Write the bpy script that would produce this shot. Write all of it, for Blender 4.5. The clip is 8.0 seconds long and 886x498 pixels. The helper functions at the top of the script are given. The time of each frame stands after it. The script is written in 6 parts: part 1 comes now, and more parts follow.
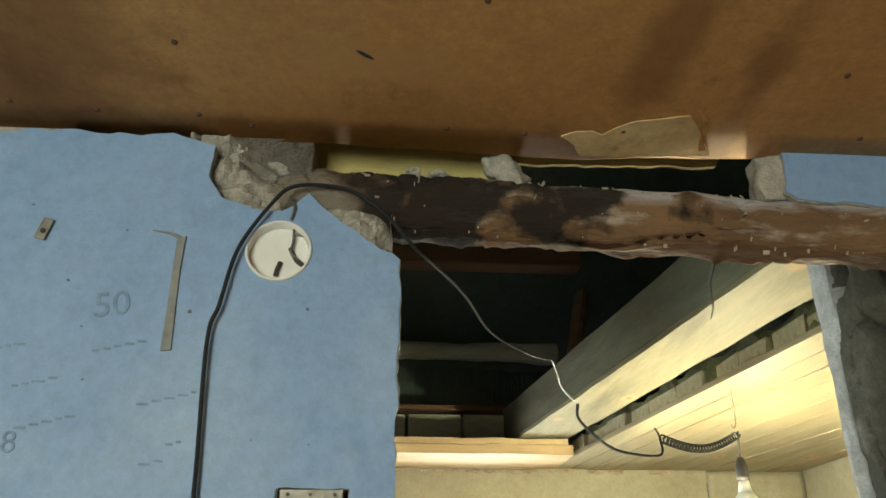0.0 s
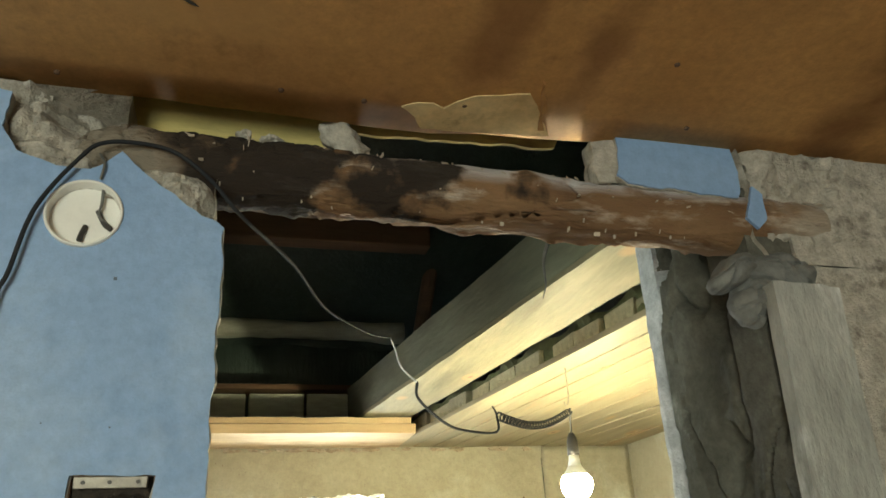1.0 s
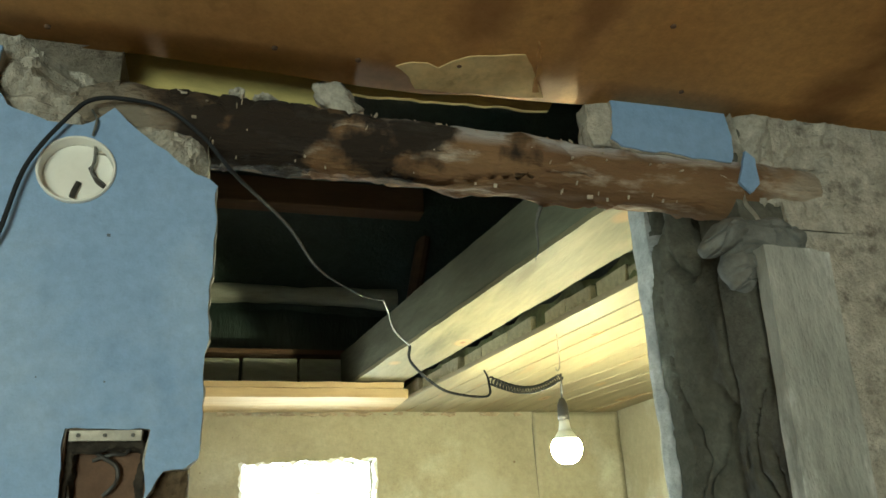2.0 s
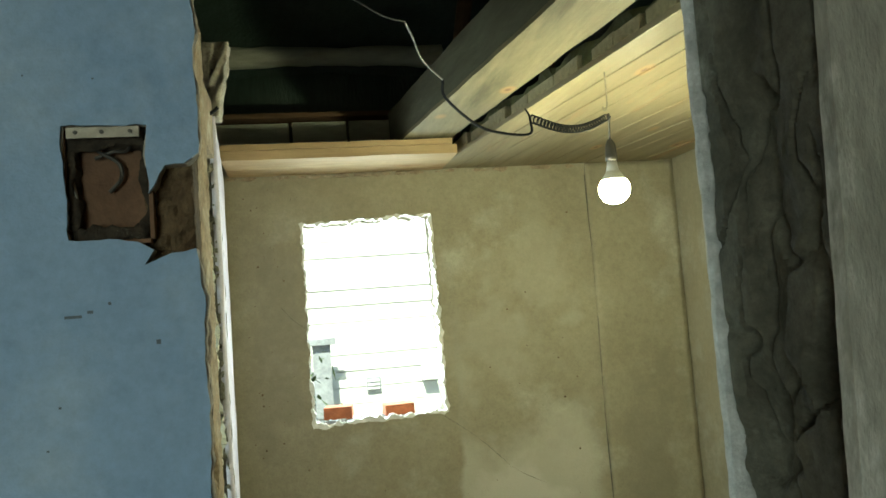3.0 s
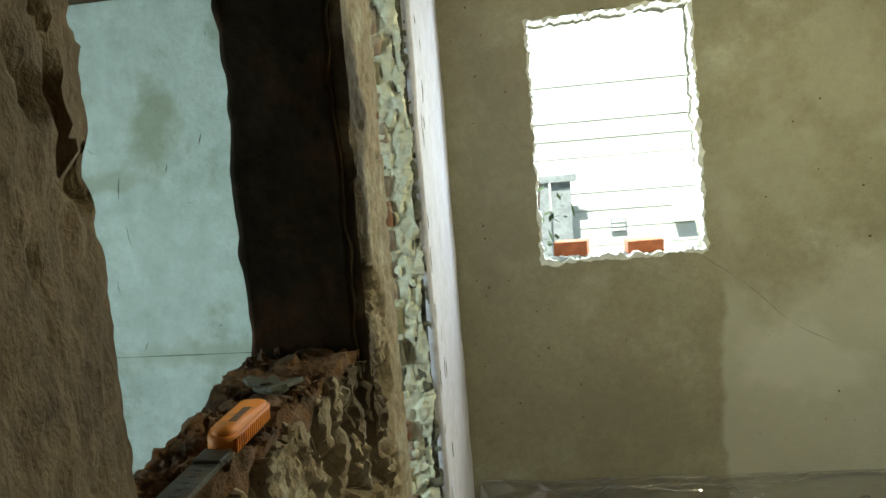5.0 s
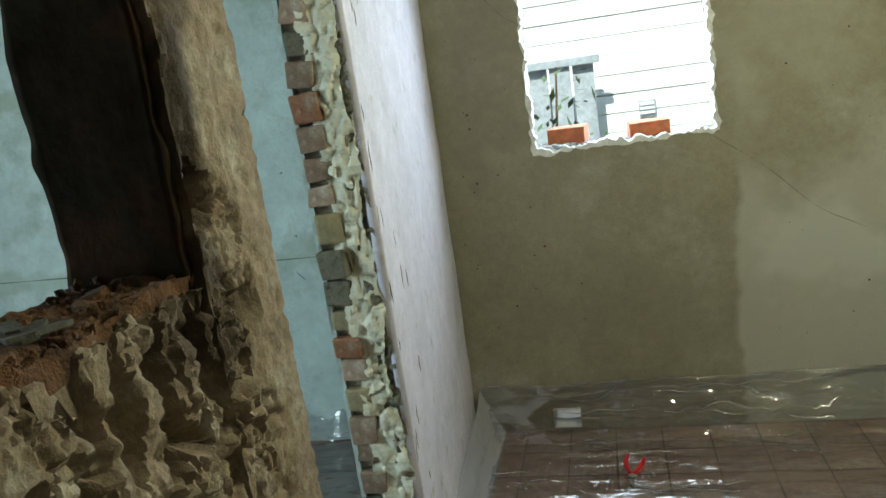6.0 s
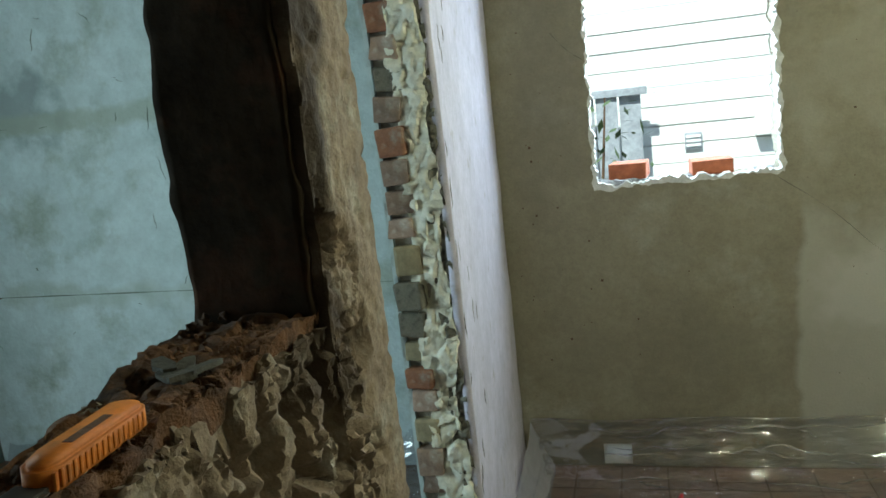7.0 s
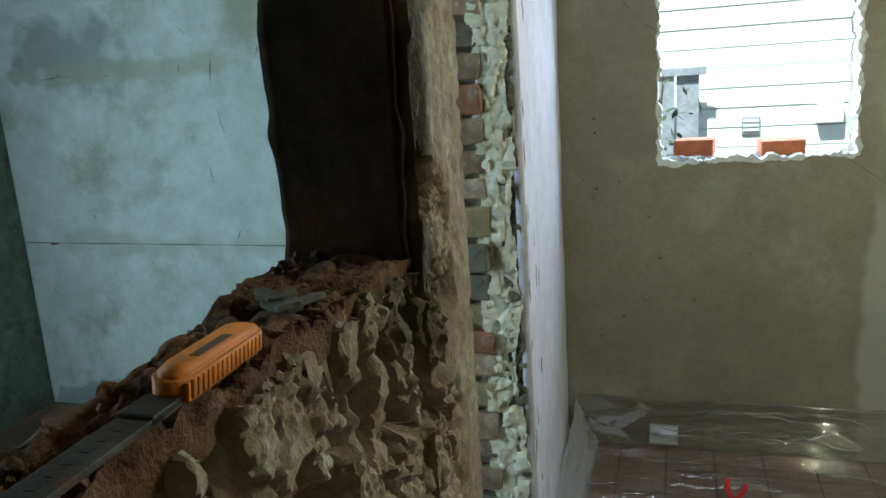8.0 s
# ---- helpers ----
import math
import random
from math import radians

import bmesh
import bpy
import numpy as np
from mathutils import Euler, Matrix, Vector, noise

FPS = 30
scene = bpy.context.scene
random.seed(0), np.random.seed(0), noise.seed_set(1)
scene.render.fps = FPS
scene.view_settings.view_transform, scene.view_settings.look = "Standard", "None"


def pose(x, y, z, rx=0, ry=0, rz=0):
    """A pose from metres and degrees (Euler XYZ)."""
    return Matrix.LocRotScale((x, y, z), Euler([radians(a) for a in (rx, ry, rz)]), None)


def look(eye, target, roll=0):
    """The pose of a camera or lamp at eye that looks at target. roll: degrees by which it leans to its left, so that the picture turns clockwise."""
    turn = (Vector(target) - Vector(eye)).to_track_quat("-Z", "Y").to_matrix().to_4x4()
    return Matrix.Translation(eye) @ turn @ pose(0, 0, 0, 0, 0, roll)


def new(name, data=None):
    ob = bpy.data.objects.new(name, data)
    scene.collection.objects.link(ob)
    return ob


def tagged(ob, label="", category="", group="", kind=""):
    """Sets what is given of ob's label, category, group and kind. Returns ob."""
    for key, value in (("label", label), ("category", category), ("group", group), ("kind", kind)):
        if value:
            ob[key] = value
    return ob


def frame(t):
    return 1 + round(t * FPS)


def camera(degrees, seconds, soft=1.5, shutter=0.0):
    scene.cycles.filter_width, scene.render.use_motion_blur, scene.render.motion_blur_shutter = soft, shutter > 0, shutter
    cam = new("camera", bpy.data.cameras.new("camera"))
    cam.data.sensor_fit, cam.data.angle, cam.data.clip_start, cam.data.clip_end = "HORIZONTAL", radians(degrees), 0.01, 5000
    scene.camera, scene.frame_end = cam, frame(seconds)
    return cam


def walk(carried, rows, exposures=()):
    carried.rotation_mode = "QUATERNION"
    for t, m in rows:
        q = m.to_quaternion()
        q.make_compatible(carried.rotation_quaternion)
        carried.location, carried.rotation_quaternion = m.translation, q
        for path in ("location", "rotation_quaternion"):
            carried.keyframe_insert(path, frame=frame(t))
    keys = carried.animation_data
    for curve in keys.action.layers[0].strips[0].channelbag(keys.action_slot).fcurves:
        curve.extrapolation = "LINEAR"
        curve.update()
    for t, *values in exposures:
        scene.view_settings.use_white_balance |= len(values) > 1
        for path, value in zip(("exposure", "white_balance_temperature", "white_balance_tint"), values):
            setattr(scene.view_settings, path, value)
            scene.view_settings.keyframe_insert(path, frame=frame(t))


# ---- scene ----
cam = camera(60.1, 8.0, soft=1.6)
PATH = [
    (0, (0.13, 0.045, 1.548), (0.256, 1.852, 2.396), -0.0),
    (0.5, (0.14, 0.074, 1.549), (0.464, 1.868, 2.373), -1.1),
    (1, (0.154, 0.072, 1.554), (0.657, 1.839, 2.345), -3.0),
    (1.2, (0.15, 0.072, 1.552), (0.68, 1.829, 2.346), -3.1),
    (2.3, (0.161, 0.073, 1.538), (0.68, 1.914, 2.123), -2.2),
    (2.5, (0.171, 0.084, 1.515), (0.669, 1.968, 1.965), -2.8),
    (3, (0.207, 0.112, 1.482), (0.579, 2.071, 1.631), -4.3),
    (3.5, (0.245, 0.122, 1.465), (0.519, 2.103, 1.473), -5.4),
    (4, (0.271, 0.246, 1.435), (0.517, 2.230, 1.363), -4.3),
    (4.5, (0.249, 0.47, 1.374), (0.362, 2.464, 1.272), -3.0),
    (5, (0.283, 0.663, 1.363), (-0.008, 2.633, 1.171), -4.7),
    (5.2, (0.311, 0.751, 1.357), (-0.141, 2.683, 1.102), -6.4),
    (6.3, (0.494, 0.937, 1.303), (0.073, 2.838, 0.846), -8.9),
    (6.5, (0.468, 0.932, 1.321), (0.096, 2.846, 0.873), -8.0),
    (7, (0.37, 0.895, 1.357), (-0.132, 2.793, 0.975), -6.5),
    (7.5, (0.292, 0.884, 1.361), (-0.384, 2.728, 0.984), -5.4),
    (8, (0.294, 0.889, 1.328), (-0.295, 2.75, 0.893), -3.8),
]
EXPOSURES = [(0, 2.1, 7150, -6), (1.2, 2.1, 7250, -6), (2.3, 1.8, 6850, -19), (3.0, 1.1, 6850, -19), (4.0, 1.12, 6950, -9), (5.0, 0.97, 6550, -14), (6.5, 0.78, 5850, -10), (7.5, 0.6, 5700, -10), (8, 0.65, 5600, -10)]
walk(cam, [(t, look(eye, target, roll)) for t, eye, target, roll in PATH], EXPOSURES)

# ---- light ----
world = bpy.data.worlds.new("world")
scene.world = world
world.use_nodes = True
wn = world.node_tree.nodes
sky = wn.new("ShaderNodeTexSky")
sky.sky_type = "NISHITA"
sky.sun_disc = False
sky.sun_elevation = radians(48)
sky.sun_rotation = radians(200)
wn["Background"].inputs[1].default_value = 0.15
world.node_tree.links.new(sky.outputs[0], wn["Background"].inputs[0])

sun = new("sun", bpy.data.lights.new("sun", "SUN"))
sun.data.energy, sun.data.angle, sun.data.color = 5.0, radians(0.6), (1, 0.95, 0.87)
sun.matrix_world = look((0, 0, 8), (2, 5.5, 0))


def window_light(name, eye, target, w, h, watts, color):
    ob = new(name, bpy.data.lights.new(name, "AREA"))
    ob.data.shape, ob.data.size, ob.data.size_y = "RECTANGLE", w, h
    ob.data.energy, ob.data.color = watts, color
    ob.matrix_world = look(eye, target)
    return ob


# daylight of the windows behind the camera, and of the neighbouring room's window
window_light("daylight_room", (-0.9, -2.18, 1.35), (-0.9, 0, 1.35), 1.1, 1.2, 11.5, (0.94, 0.97, 1.0))
window_light("daylight_side_room", (-2.40, 1.47, 1.35), (-1.0, 2.3, 1.2), 0.95, 1.2, 22, (0.84, 0.94, 1.0))
window_light("daylight_back_room", (0.52, 3.66, 1.45), (0.52, 0, 1.1), 0.56, 0.88, 9.5, (0.80, 0.85, 1.0))


# ---- materials ----
def mat(name, c1, c2, scale=6.0, rough=0.85, bump=0.35, fine=70.0, stain=None, stain_scale=2.5, stain_at=0.6,
        metal=0.0, stretch=(1, 1, 1), emit=0.0, vary=0.0, dist=0.004, speck=0.22, mottle=0.28, spec=0.4):
    m = bpy.data.materials.new(name)
    m.use_nodes = True
    n, l = m.node_tree.nodes, m.node_tree.links
    b = n["Principled BSDF"]
    tc = n.new("ShaderNodeTexCoord")
    mp = n.new("ShaderNodeMapping")
    mp.inputs["Scale"].default_value = stretch
    l.new(tc.outputs["Object"], mp.inputs[0])

    def tex(s, detail, r=0.6):
        t = n.new("ShaderNodeTexNoise")
        t.inputs["Scale"].default_value, t.inputs["Detail"].default_value, t.inputs["Roughness"].default_value = s, detail, r
        l.new(mp.outputs[0], t.inputs["Vector"])
        return t

    def ramp(src, a, z):
        r = n.new("ShaderNodeMapRange")
        r.inputs[1].default_value, r.inputs[2].default_value = a, z
        l.new(src, r.inputs[0])
        return r.outputs[0]

    def mix(f, a, z, mode="MIX"):
        x = n.new("ShaderNodeMix")
        x.data_type, x.blend_type = "RGBA", mode
        for sock, v in ((x.inputs[0], f), (x.inputs[6], a), (x.inputs[7], z)):
            if isinstance(v, (int, float)):
                sock.default_value = v
            elif isinstance(v, tuple):
                sock.default_value = (*v, 1)
            else:
                l.new(v, sock)
        return x.outputs[2]

    big, small = tex(scale, 5), tex(fine, 4)
    col = mix(ramp(big.outputs[0], 0.3, 0.7), c1, c2)
    if stain:
        st = tex(stain_scale, 6, 0.65)
        col = mix(ramp(st.outputs[0], stain_at - 0.06, stain_at + 0.10), col, stain)
    dark = tuple(c * 0.55 for c in c1)
    if mottle:
        mt = tex(fine * 0.3, 9, 0.75)
        g = n.new("ShaderNodeMapRange")
        g.inputs[1].default_value, g.inputs[2].default_value = 0.32, 0.68
        g.inputs[3].default_value, g.inputs[4].default_value = 1 - mottle, 1 + mottle
        l.new(mt.outputs[0], g.inputs[0])
        vm = n.new("ShaderNodeVectorMath")
        vm.operation = "SCALE"
        l.new(col, vm.inputs[0])
        l.new(g.outputs[0], vm.inputs["Scale"])
        col = vm.outputs[0]
    f = n.new("ShaderNodeMath")
    f.operation = "MULTIPLY"
    f.inputs[1].default_value = speck
    l.new(ramp(small.outputs[0], 0.5, 0.75), f.inputs[0])
    col = mix(f.outputs[0], col, dark)
    if vary:
        oi = n.new("ShaderNodeObjectInfo")
        hs = n.new("ShaderNodeHueSaturation")
        l.new(ramp(oi.outputs["Random"], 0, 1), hs.inputs["Value"])
        v = n.new("ShaderNodeMapRange")
        v.inputs[3].default_value, v.inputs[4].default_value = 1 - vary, 1 + vary
        l.new(oi.outputs["Random"], v.inputs[0])
        l.new(v.outputs[0], hs.inputs["Value"])
        l.new(col, hs.inputs["Color"])
        col = hs.outputs[0]
    l.new(col, b.inputs["Base Color"])
    b.inputs["Specular IOR Level"].default_value = spec
    b.inputs["Roughness"].default_value, b.inputs["Metallic"].default_value = rough, metal
    if bump:
        a = n.new("ShaderNodeMath")
        a.operation = "ADD"
        l.new(small.outputs[0], a.inputs[0])
        l.new(big.outputs[0], a.inputs[1])
        bp = n.new("ShaderNodeBump")
        bp.inputs["Strength"].default_value, bp.inputs["Distance"].default_value = bump, dist
        l.new(a.outputs[0], bp.inputs["Height"])
        l.new(bp.outputs[0], b.inputs["Normal"])
    if emit:
        b.inputs["Emission Color"].default_value = (*c1, 1)
        b.inputs["Emission Strength"].default_value = emit
    return m


BLUE = mat("blue_paint", (0.27, 0.40, 0.61), (0.22, 0.345, 0.555), 7, 0.62, 0.3, 220, stain=(0.33, 0.45, 0.63), stain_scale=5, stain_at=0.60, dist=0.002, speck=0.16, mottle=0.11)
HARDBOARD = mat("brown_hardboard", (0.58, 0.32, 0.125), (0.46, 0.24, 0.09), 5.0, 0.72, 0.12, 260, stain=(0.20, 0.09, 0.036), stain_scale=4.2, stain_at=0.60, dist=0.002, speck=0.3, mottle=0.17, spec=0.18)
FARPLASTER = mat("grey_plaster", (0.31, 0.285, 0.21), (0.25, 0.225, 0.16), 3.2, 0.92, 0.55, 120, stain=(0.40, 0.385, 0.32), stain_scale=1.7, stain_at=0.60, dist=0.003, speck=0.3, mottle=0.13)
CYAN = mat("pale_cyan_limewash", (0.56, 0.63, 0.635), (0.45, 0.52, 0.515), 5, 0.9, 0.7, 40, stain=(0.33, 0.37, 0.32), stain_scale=3.4, stain_at=0.60, dist=0.008, speck=0.12, mottle=0.13)
GREENGREY = mat("dark_green_wall", (0.23, 0.26, 0.215), (0.15, 0.175, 0.14), 9, 0.9, 0.4, 80, stain=(0.09, 0.10, 0.08), stain_scale=7, stain_at=0.58)
OLDPLASTER = mat("old_sandy_plaster", (0.52, 0.485, 0.425), (0.34, 0.31, 0.26), 32, 0.95, 0.9, 240, stain=(0.16, 0.14, 0.115), stain_scale=38, stain_at=0.61, speck=0.45, mottle=0.3)
CLAY = mat("clay_render", (0.33, 0.265, 0.19), (0.215, 0.165, 0.115), 26, 0.95, 0.7, 150, stain=(0.42, 0.385, 0.31), stain_scale=13, stain_at=0.58, dist=0.0035, speck=0.5, mottle=0.3)
FIBRE = mat("fibrous_clay_and_wood", (0.18, 0.128, 0.075), (0.098, 0.067, 0.038), 13, 0.95, 0.8, 200, stain=(0.06, 0.037, 0.021), stain_scale=24, stain_at=0.575, stretch=(1, 1, 0.8), dist=0.004, speck=0.45, mottle=0.3)
ORANGECLAY = mat("burnt_orange_clay", (0.22, 0.115, 0.055), (0.105, 0.057, 0.031), 18, 0.95, 1.0, 200, stain=(0.035, 0.024, 0.016), stain_scale=13, stain_at=0.55, dist=0.005, speck=0.55, mottle=0.35)
SOOT = mat("soot", (0.017, 0.014, 0.010), (0.032, 0.023, 0.014), 5, 0.97, 0.5, 50, stain=(0.065, 0.028, 0.015), stain_scale=4, stain_at=0.62, speck=0.35, mottle=0.3, spec=0.08)
MORTAR = mat("dark_cement_mortar", (0.135, 0.13, 0.108), (0.055, 0.054, 0.044), 9, 0.9, 0.6, 160, stain=(0.20, 0.20, 0.18), stain_scale=11, stain_at=0.66, dist=0.005, speck=0.45, mottle=0.35)
PALEMORTAR = mat("pale_grey_mortar", (0.54, 0.55, 0.57), (0.36, 0.37, 0.385), 40, 0.9, 0.7, 180, speck=0.4, mottle=0.25)
WHITEWASH = mat("pinkish_whitewash", (0.72, 0.69, 0.82), (0.58, 0.555, 0.66), 8, 0.9, 0.5, 140, stain=(0.40, 0.36, 0.36), stain_scale=15, stain_at=0.66, stretch=(1, 1, 0.85), speck=0.3, mottle=0.12)
FOAM = mat("yellowed_lime_foam", (0.86, 0.85, 0.76), (0.76, 0.74, 0.60), 20, 0.9, 0.9, 140, stain=(0.50, 0.47, 0.36), stain_scale=26, stain_at=0.62, speck=0.2, mottle=0.16)
LITEDGE = mat("whitened_plaster_edge", (0.78, 0.78, 0.76), (0.66, 0.66, 0.63), 30, 0.95, 0.6, 120, speck=0.2, mottle=0.2)
BRICK = mat("old_brick", (0.40, 0.31, 0.25), (0.31, 0.215, 0.16), 14, 0.93, 0.8, 120, stain=(0.44, 0.40, 0.34), stain_scale=20, stain_at=0.58, vary=0.3, speck=0.35)
REDBRICK = mat("red_brick", (0.42, 0.135, 0.06), (0.33, 0.10, 0.045), 14, 0.9, 0.5, 110, vary=0.12)
PALEBRICK = mat("clay_grey_brick", (0.38, 0.34, 0.22), (0.28, 0.24, 0.15), 12, 0.93, 0.7, 120, vary=0.25)
PINE = mat("fresh_pine", (0.26, 0.222, 0.14), (0.18, 0.147, 0.085), 12, 0.6, 0.25, 90, stain=(0.27, 0.165, 0.08), stain_scale=14, stain_at=0.645, stretch=(1, 0.09, 1), dist=0.002, speck=0.25, mottle=0.18)
JOISTWOOD = mat("planed_joist", (0.215, 0.19, 0.115), (0.145, 0.125, 0.07), 9, 0.75, 0.4, 90, stain=(0.09, 0.08, 0.04), stain_scale=9, stain_at=0.62, stretch=(1, 0.14, 1), dist=0.003, speck=0.3, mottle=0.22)
PINEX = mat("fresh_pine_batten", (0.47, 0.36, 0.21), (0.36, 0.25, 0.13), 12, 0.6, 0.25, 90, stain=(0.26, 0.13, 0.065), stain_scale=14, stain_at=0.63, stretch=(0.09, 1, 1), dist=0.002, speck=0.25, mottle=0.18)
DARKWOOD = mat("dark_attic_wood", (0.12, 0.07, 0.04), (0.07, 0.042, 0.025), 8, 0.85, 0.5, 50, stretch=(0.15, 1, 1))
TAR = mat("black_tar_paper", (0.020, 0.034, 0.028), (0.032, 0.05, 0.042), 20, 0.36, 0.7, 60, stretch=(1, 1, 0.25), dist=0.008)
PALELOG = mat("weathered_pale_log", (0.42, 0.43, 0.36), (0.27, 0.28, 0.23), 14, 0.85, 0.5, 50, stretch=(0.2, 1, 1))
BOARDGREY = mat("cement_smeared_board", (0.46, 0.46, 0.43), (0.27, 0.275, 0.25), 13, 0.85, 0.7, 160, stain=(0.66, 0.67, 0.67), stain_scale=12, stain_at=0.57, stretch=(1, 1, 0.35), speck=0.4, mottle=0.22)
WHITEPLASTIC = mat("white_plastic", (0.82, 0.81, 0.77), (0.76, 0.75, 0.70), 20, 0.5, 0.05, 90, speck=0.08, mottle=0.05)
BLACKCABLE = mat("black_cable", (0.018, 0.02, 0.024), (0.028, 0.03, 0.034), 30, 0.8, 0.1, 90, mottle=0.05, spec=0.2)
WIREWHITE = mat("grey_wire", (0.15, 0.15, 0.14), (0.08, 0.08, 0.075), 60, 0.6, 0.1, 150)
STEEL = mat("dull_steel", (0.30, 0.28, 0.24), (0.20, 0.185, 0.16), 40, 0.5, 0.15, 120, metal=0.9)
RUST = mat("rusty_brown_box", (0.17, 0.098, 0.06), (0.105, 0.06, 0.038), 25, 0.8, 0.4, 120)
ORANGE = mat("orange_plastic", (0.66, 0.215, 0.025), (0.54, 0.17, 0.022), 20, 0.6, 0.12, 160, stain=(0.34, 0.15, 0.05), stain_scale=42, stain_at=0.62, speck=0.35, mottle=0.14, spec=0.3)
DARKPLASTIC = mat("dark_plastic", (0.03, 0.03, 0.03), (0.05, 0.045, 0.04), 20, 0.5, 0.1, 100, mottle=0.05)
RED = mat("red_rubber", (0.60, 0.03, 0.04), (0.5, 0.025, 0.03), 20, 0.45, 0.05, 100, mottle=0.05)
PENCIL = mat("pencil_mark", (0.165, 0.25, 0.36), (0.21, 0.32, 0.46), 90, 0.7, 0, 200)
TAPE = mat("grey_metal_strip", (0.26, 0.27, 0.26), (0.18, 0.18, 0.17), 30, 0.6, 0.2, 90)
LINO = mat("brown_linoleum", (0.16, 0.095, 0.055), (0.11, 0.065, 0.038), 5, 0.45, 0.1, 80, stain=(0.23, 0.13, 0.085), stain_scale=4, stain_at=0.56)
GLOW = mat("lit_bulb", (1.0, 0.88, 0.65), (1.0, 0.88, 0.65), 5, 0.4, 0, 50, emit=285, mottle=0.05)
LIGHTPATCH = mat("pale_light_patch", (0.80, 0.62, 0.34), (0.60, 0.41, 0.19), 16, 0.85, 0.3, 70, stain=(0.30, 0.18, 0.08), stain_scale=22, stain_at=0.66)
YELLOWPLANK = mat("yellow_plank", (0.60, 0.50, 0.20), (0.44, 0.35, 0.13), 9, 0.85, 0.4, 60, stain=(0.12, 0.08, 0.04), stain_scale=10, stain_at=0.62, stretch=(0.3, 1, 1))
SIDING = mat("white_siding", (0.80, 0.80, 0.78), (0.76, 0.76, 0.74), 4, 0.6, 0.05, 60, speck=0.05, mottle=0.05)
FENCE = mat("grey_fence_sheet", (0.36, 0.375, 0.41), (0.28, 0.29, 0.32), 4, 0.5, 0.1, 60)
LEAF = mat("leaf", (0.11, 0.16, 0.07), (0.08, 0.12, 0.05), 9, 0.6, 0.1, 60, vary=0.3)
GROUND = mat("yard_ground", (0.22, 0.19, 0.14), (0.14, 0.13, 0.08), 2, 0.95, 0.5, 40)


def burnt_log_material():
    """Stripped old wood that turns to char towards one end, with charred streaks."""
    m = mat("half_charred_log", (0.31, 0.185, 0.095), (0.10, 0.05, 0.026), 30, 0.9, 1.0, 200, stain=(0.50, 0.42, 0.34), stain_scale=36, stain_at=0.60, stretch=(0.3, 1, 1), dist=0.005, speck=0.6, mottle=0.35)
    n, l = m.node_tree.nodes, m.node_tree.links
    b = n["Principled BSDF"]
    old = b.inputs["Base Color"].links[0].from_socket
    tc = n.new("ShaderNodeTexCoord")
    sep = n.new("ShaderNodeSeparateXYZ")
    l.new(tc.outputs["Object"], sep.inputs[0])
    t = n.new("ShaderNodeTexNoise")
    t.inputs["Scale"].default_value, t.inputs["Detail"].default_value = 19, 9
    l.new(tc.outputs["Object"], t.inputs["Vector"])
    def math_node(op, u, v):
        k = n.new("ShaderNodeMath")
        k.operation = op
        for sock, w in ((k.inputs[0], u), (k.inputs[1], v)):
            if isinstance(w, (int, float)):
                sock.default_value = w
            else:
                l.new(w, sock)
        return k.outputs[0]

    def band(src, lo, hi):
        r = n.new("ShaderNodeMapRange")
        r.inputs[1].default_value, r.inputs[2].default_value = lo, hi
        l.new(src, r.inputs[0])
        return r.outputs[0]

    shift = math_node("ADD", sep.outputs[0], math_node("MULTIPLY", math_node("SUBTRACT", t.outputs[0], 0.5), 0.9))
    shift2 = math_node("ADD", sep.outputs[0], math_node("MULTIPLY", math_node("SUBTRACT", t.outputs[0], 0.5), 0.25))
    char = math_node("MULTIPLY", math_node("MULTIPLY", math_node("SUBTRACT", 1.0, band(shift, 0.26, 0.36)), band(shift2, 0.06, 0.11)), 0.93)
    lime = math_node("MULTIPLY", math_node("MULTIPLY", band(sep.outputs[2], 1.922, 1.940), band(sep.outputs[0], 0.26, 0.38)), band(t.outputs[0], 0.38, 0.50))
    w = n.new("ShaderNodeMix")
    w.data_type = "RGBA"
    w.inputs[7].default_value = (0.52, 0.50, 0.51, 1)
    l.new(lime, w.inputs[0])
    old_end = n.new("ShaderNodeMix")
    old_end.data_type = "RGBA"
    old_end.inputs[6].default_value = (0.21, 0.18, 0.14, 1)
    l.new(band(shift2, 0.05, 0.12), old_end.inputs[0])
    l.new(old, old_end.inputs[7])
    limed_end = n.new("ShaderNodeMix")
    limed_end.data_type = "RGBA"
    limed_end.inputs[7].default_value = (0.36, 0.31, 0.25, 1)
    l.new(math_node("MULTIPLY", band(shift2, 0.70, 0.76), 0.75), limed_end.inputs[0])
    l.new(old_end.outputs[2], limed_end.inputs[6])
    l.new(limed_end.outputs[2], w.inputs[6])
    x = n.new("ShaderNodeMix")
    x.data_type = "RGBA"
    x.inputs[7].default_value = (0.010, 0.008, 0.007, 1)
    l.new(char, x.inputs[0])
    l.new(w.outputs[2], x.inputs[6])
    l.new(x.outputs[2], b.inputs["Base Color"])
    return m


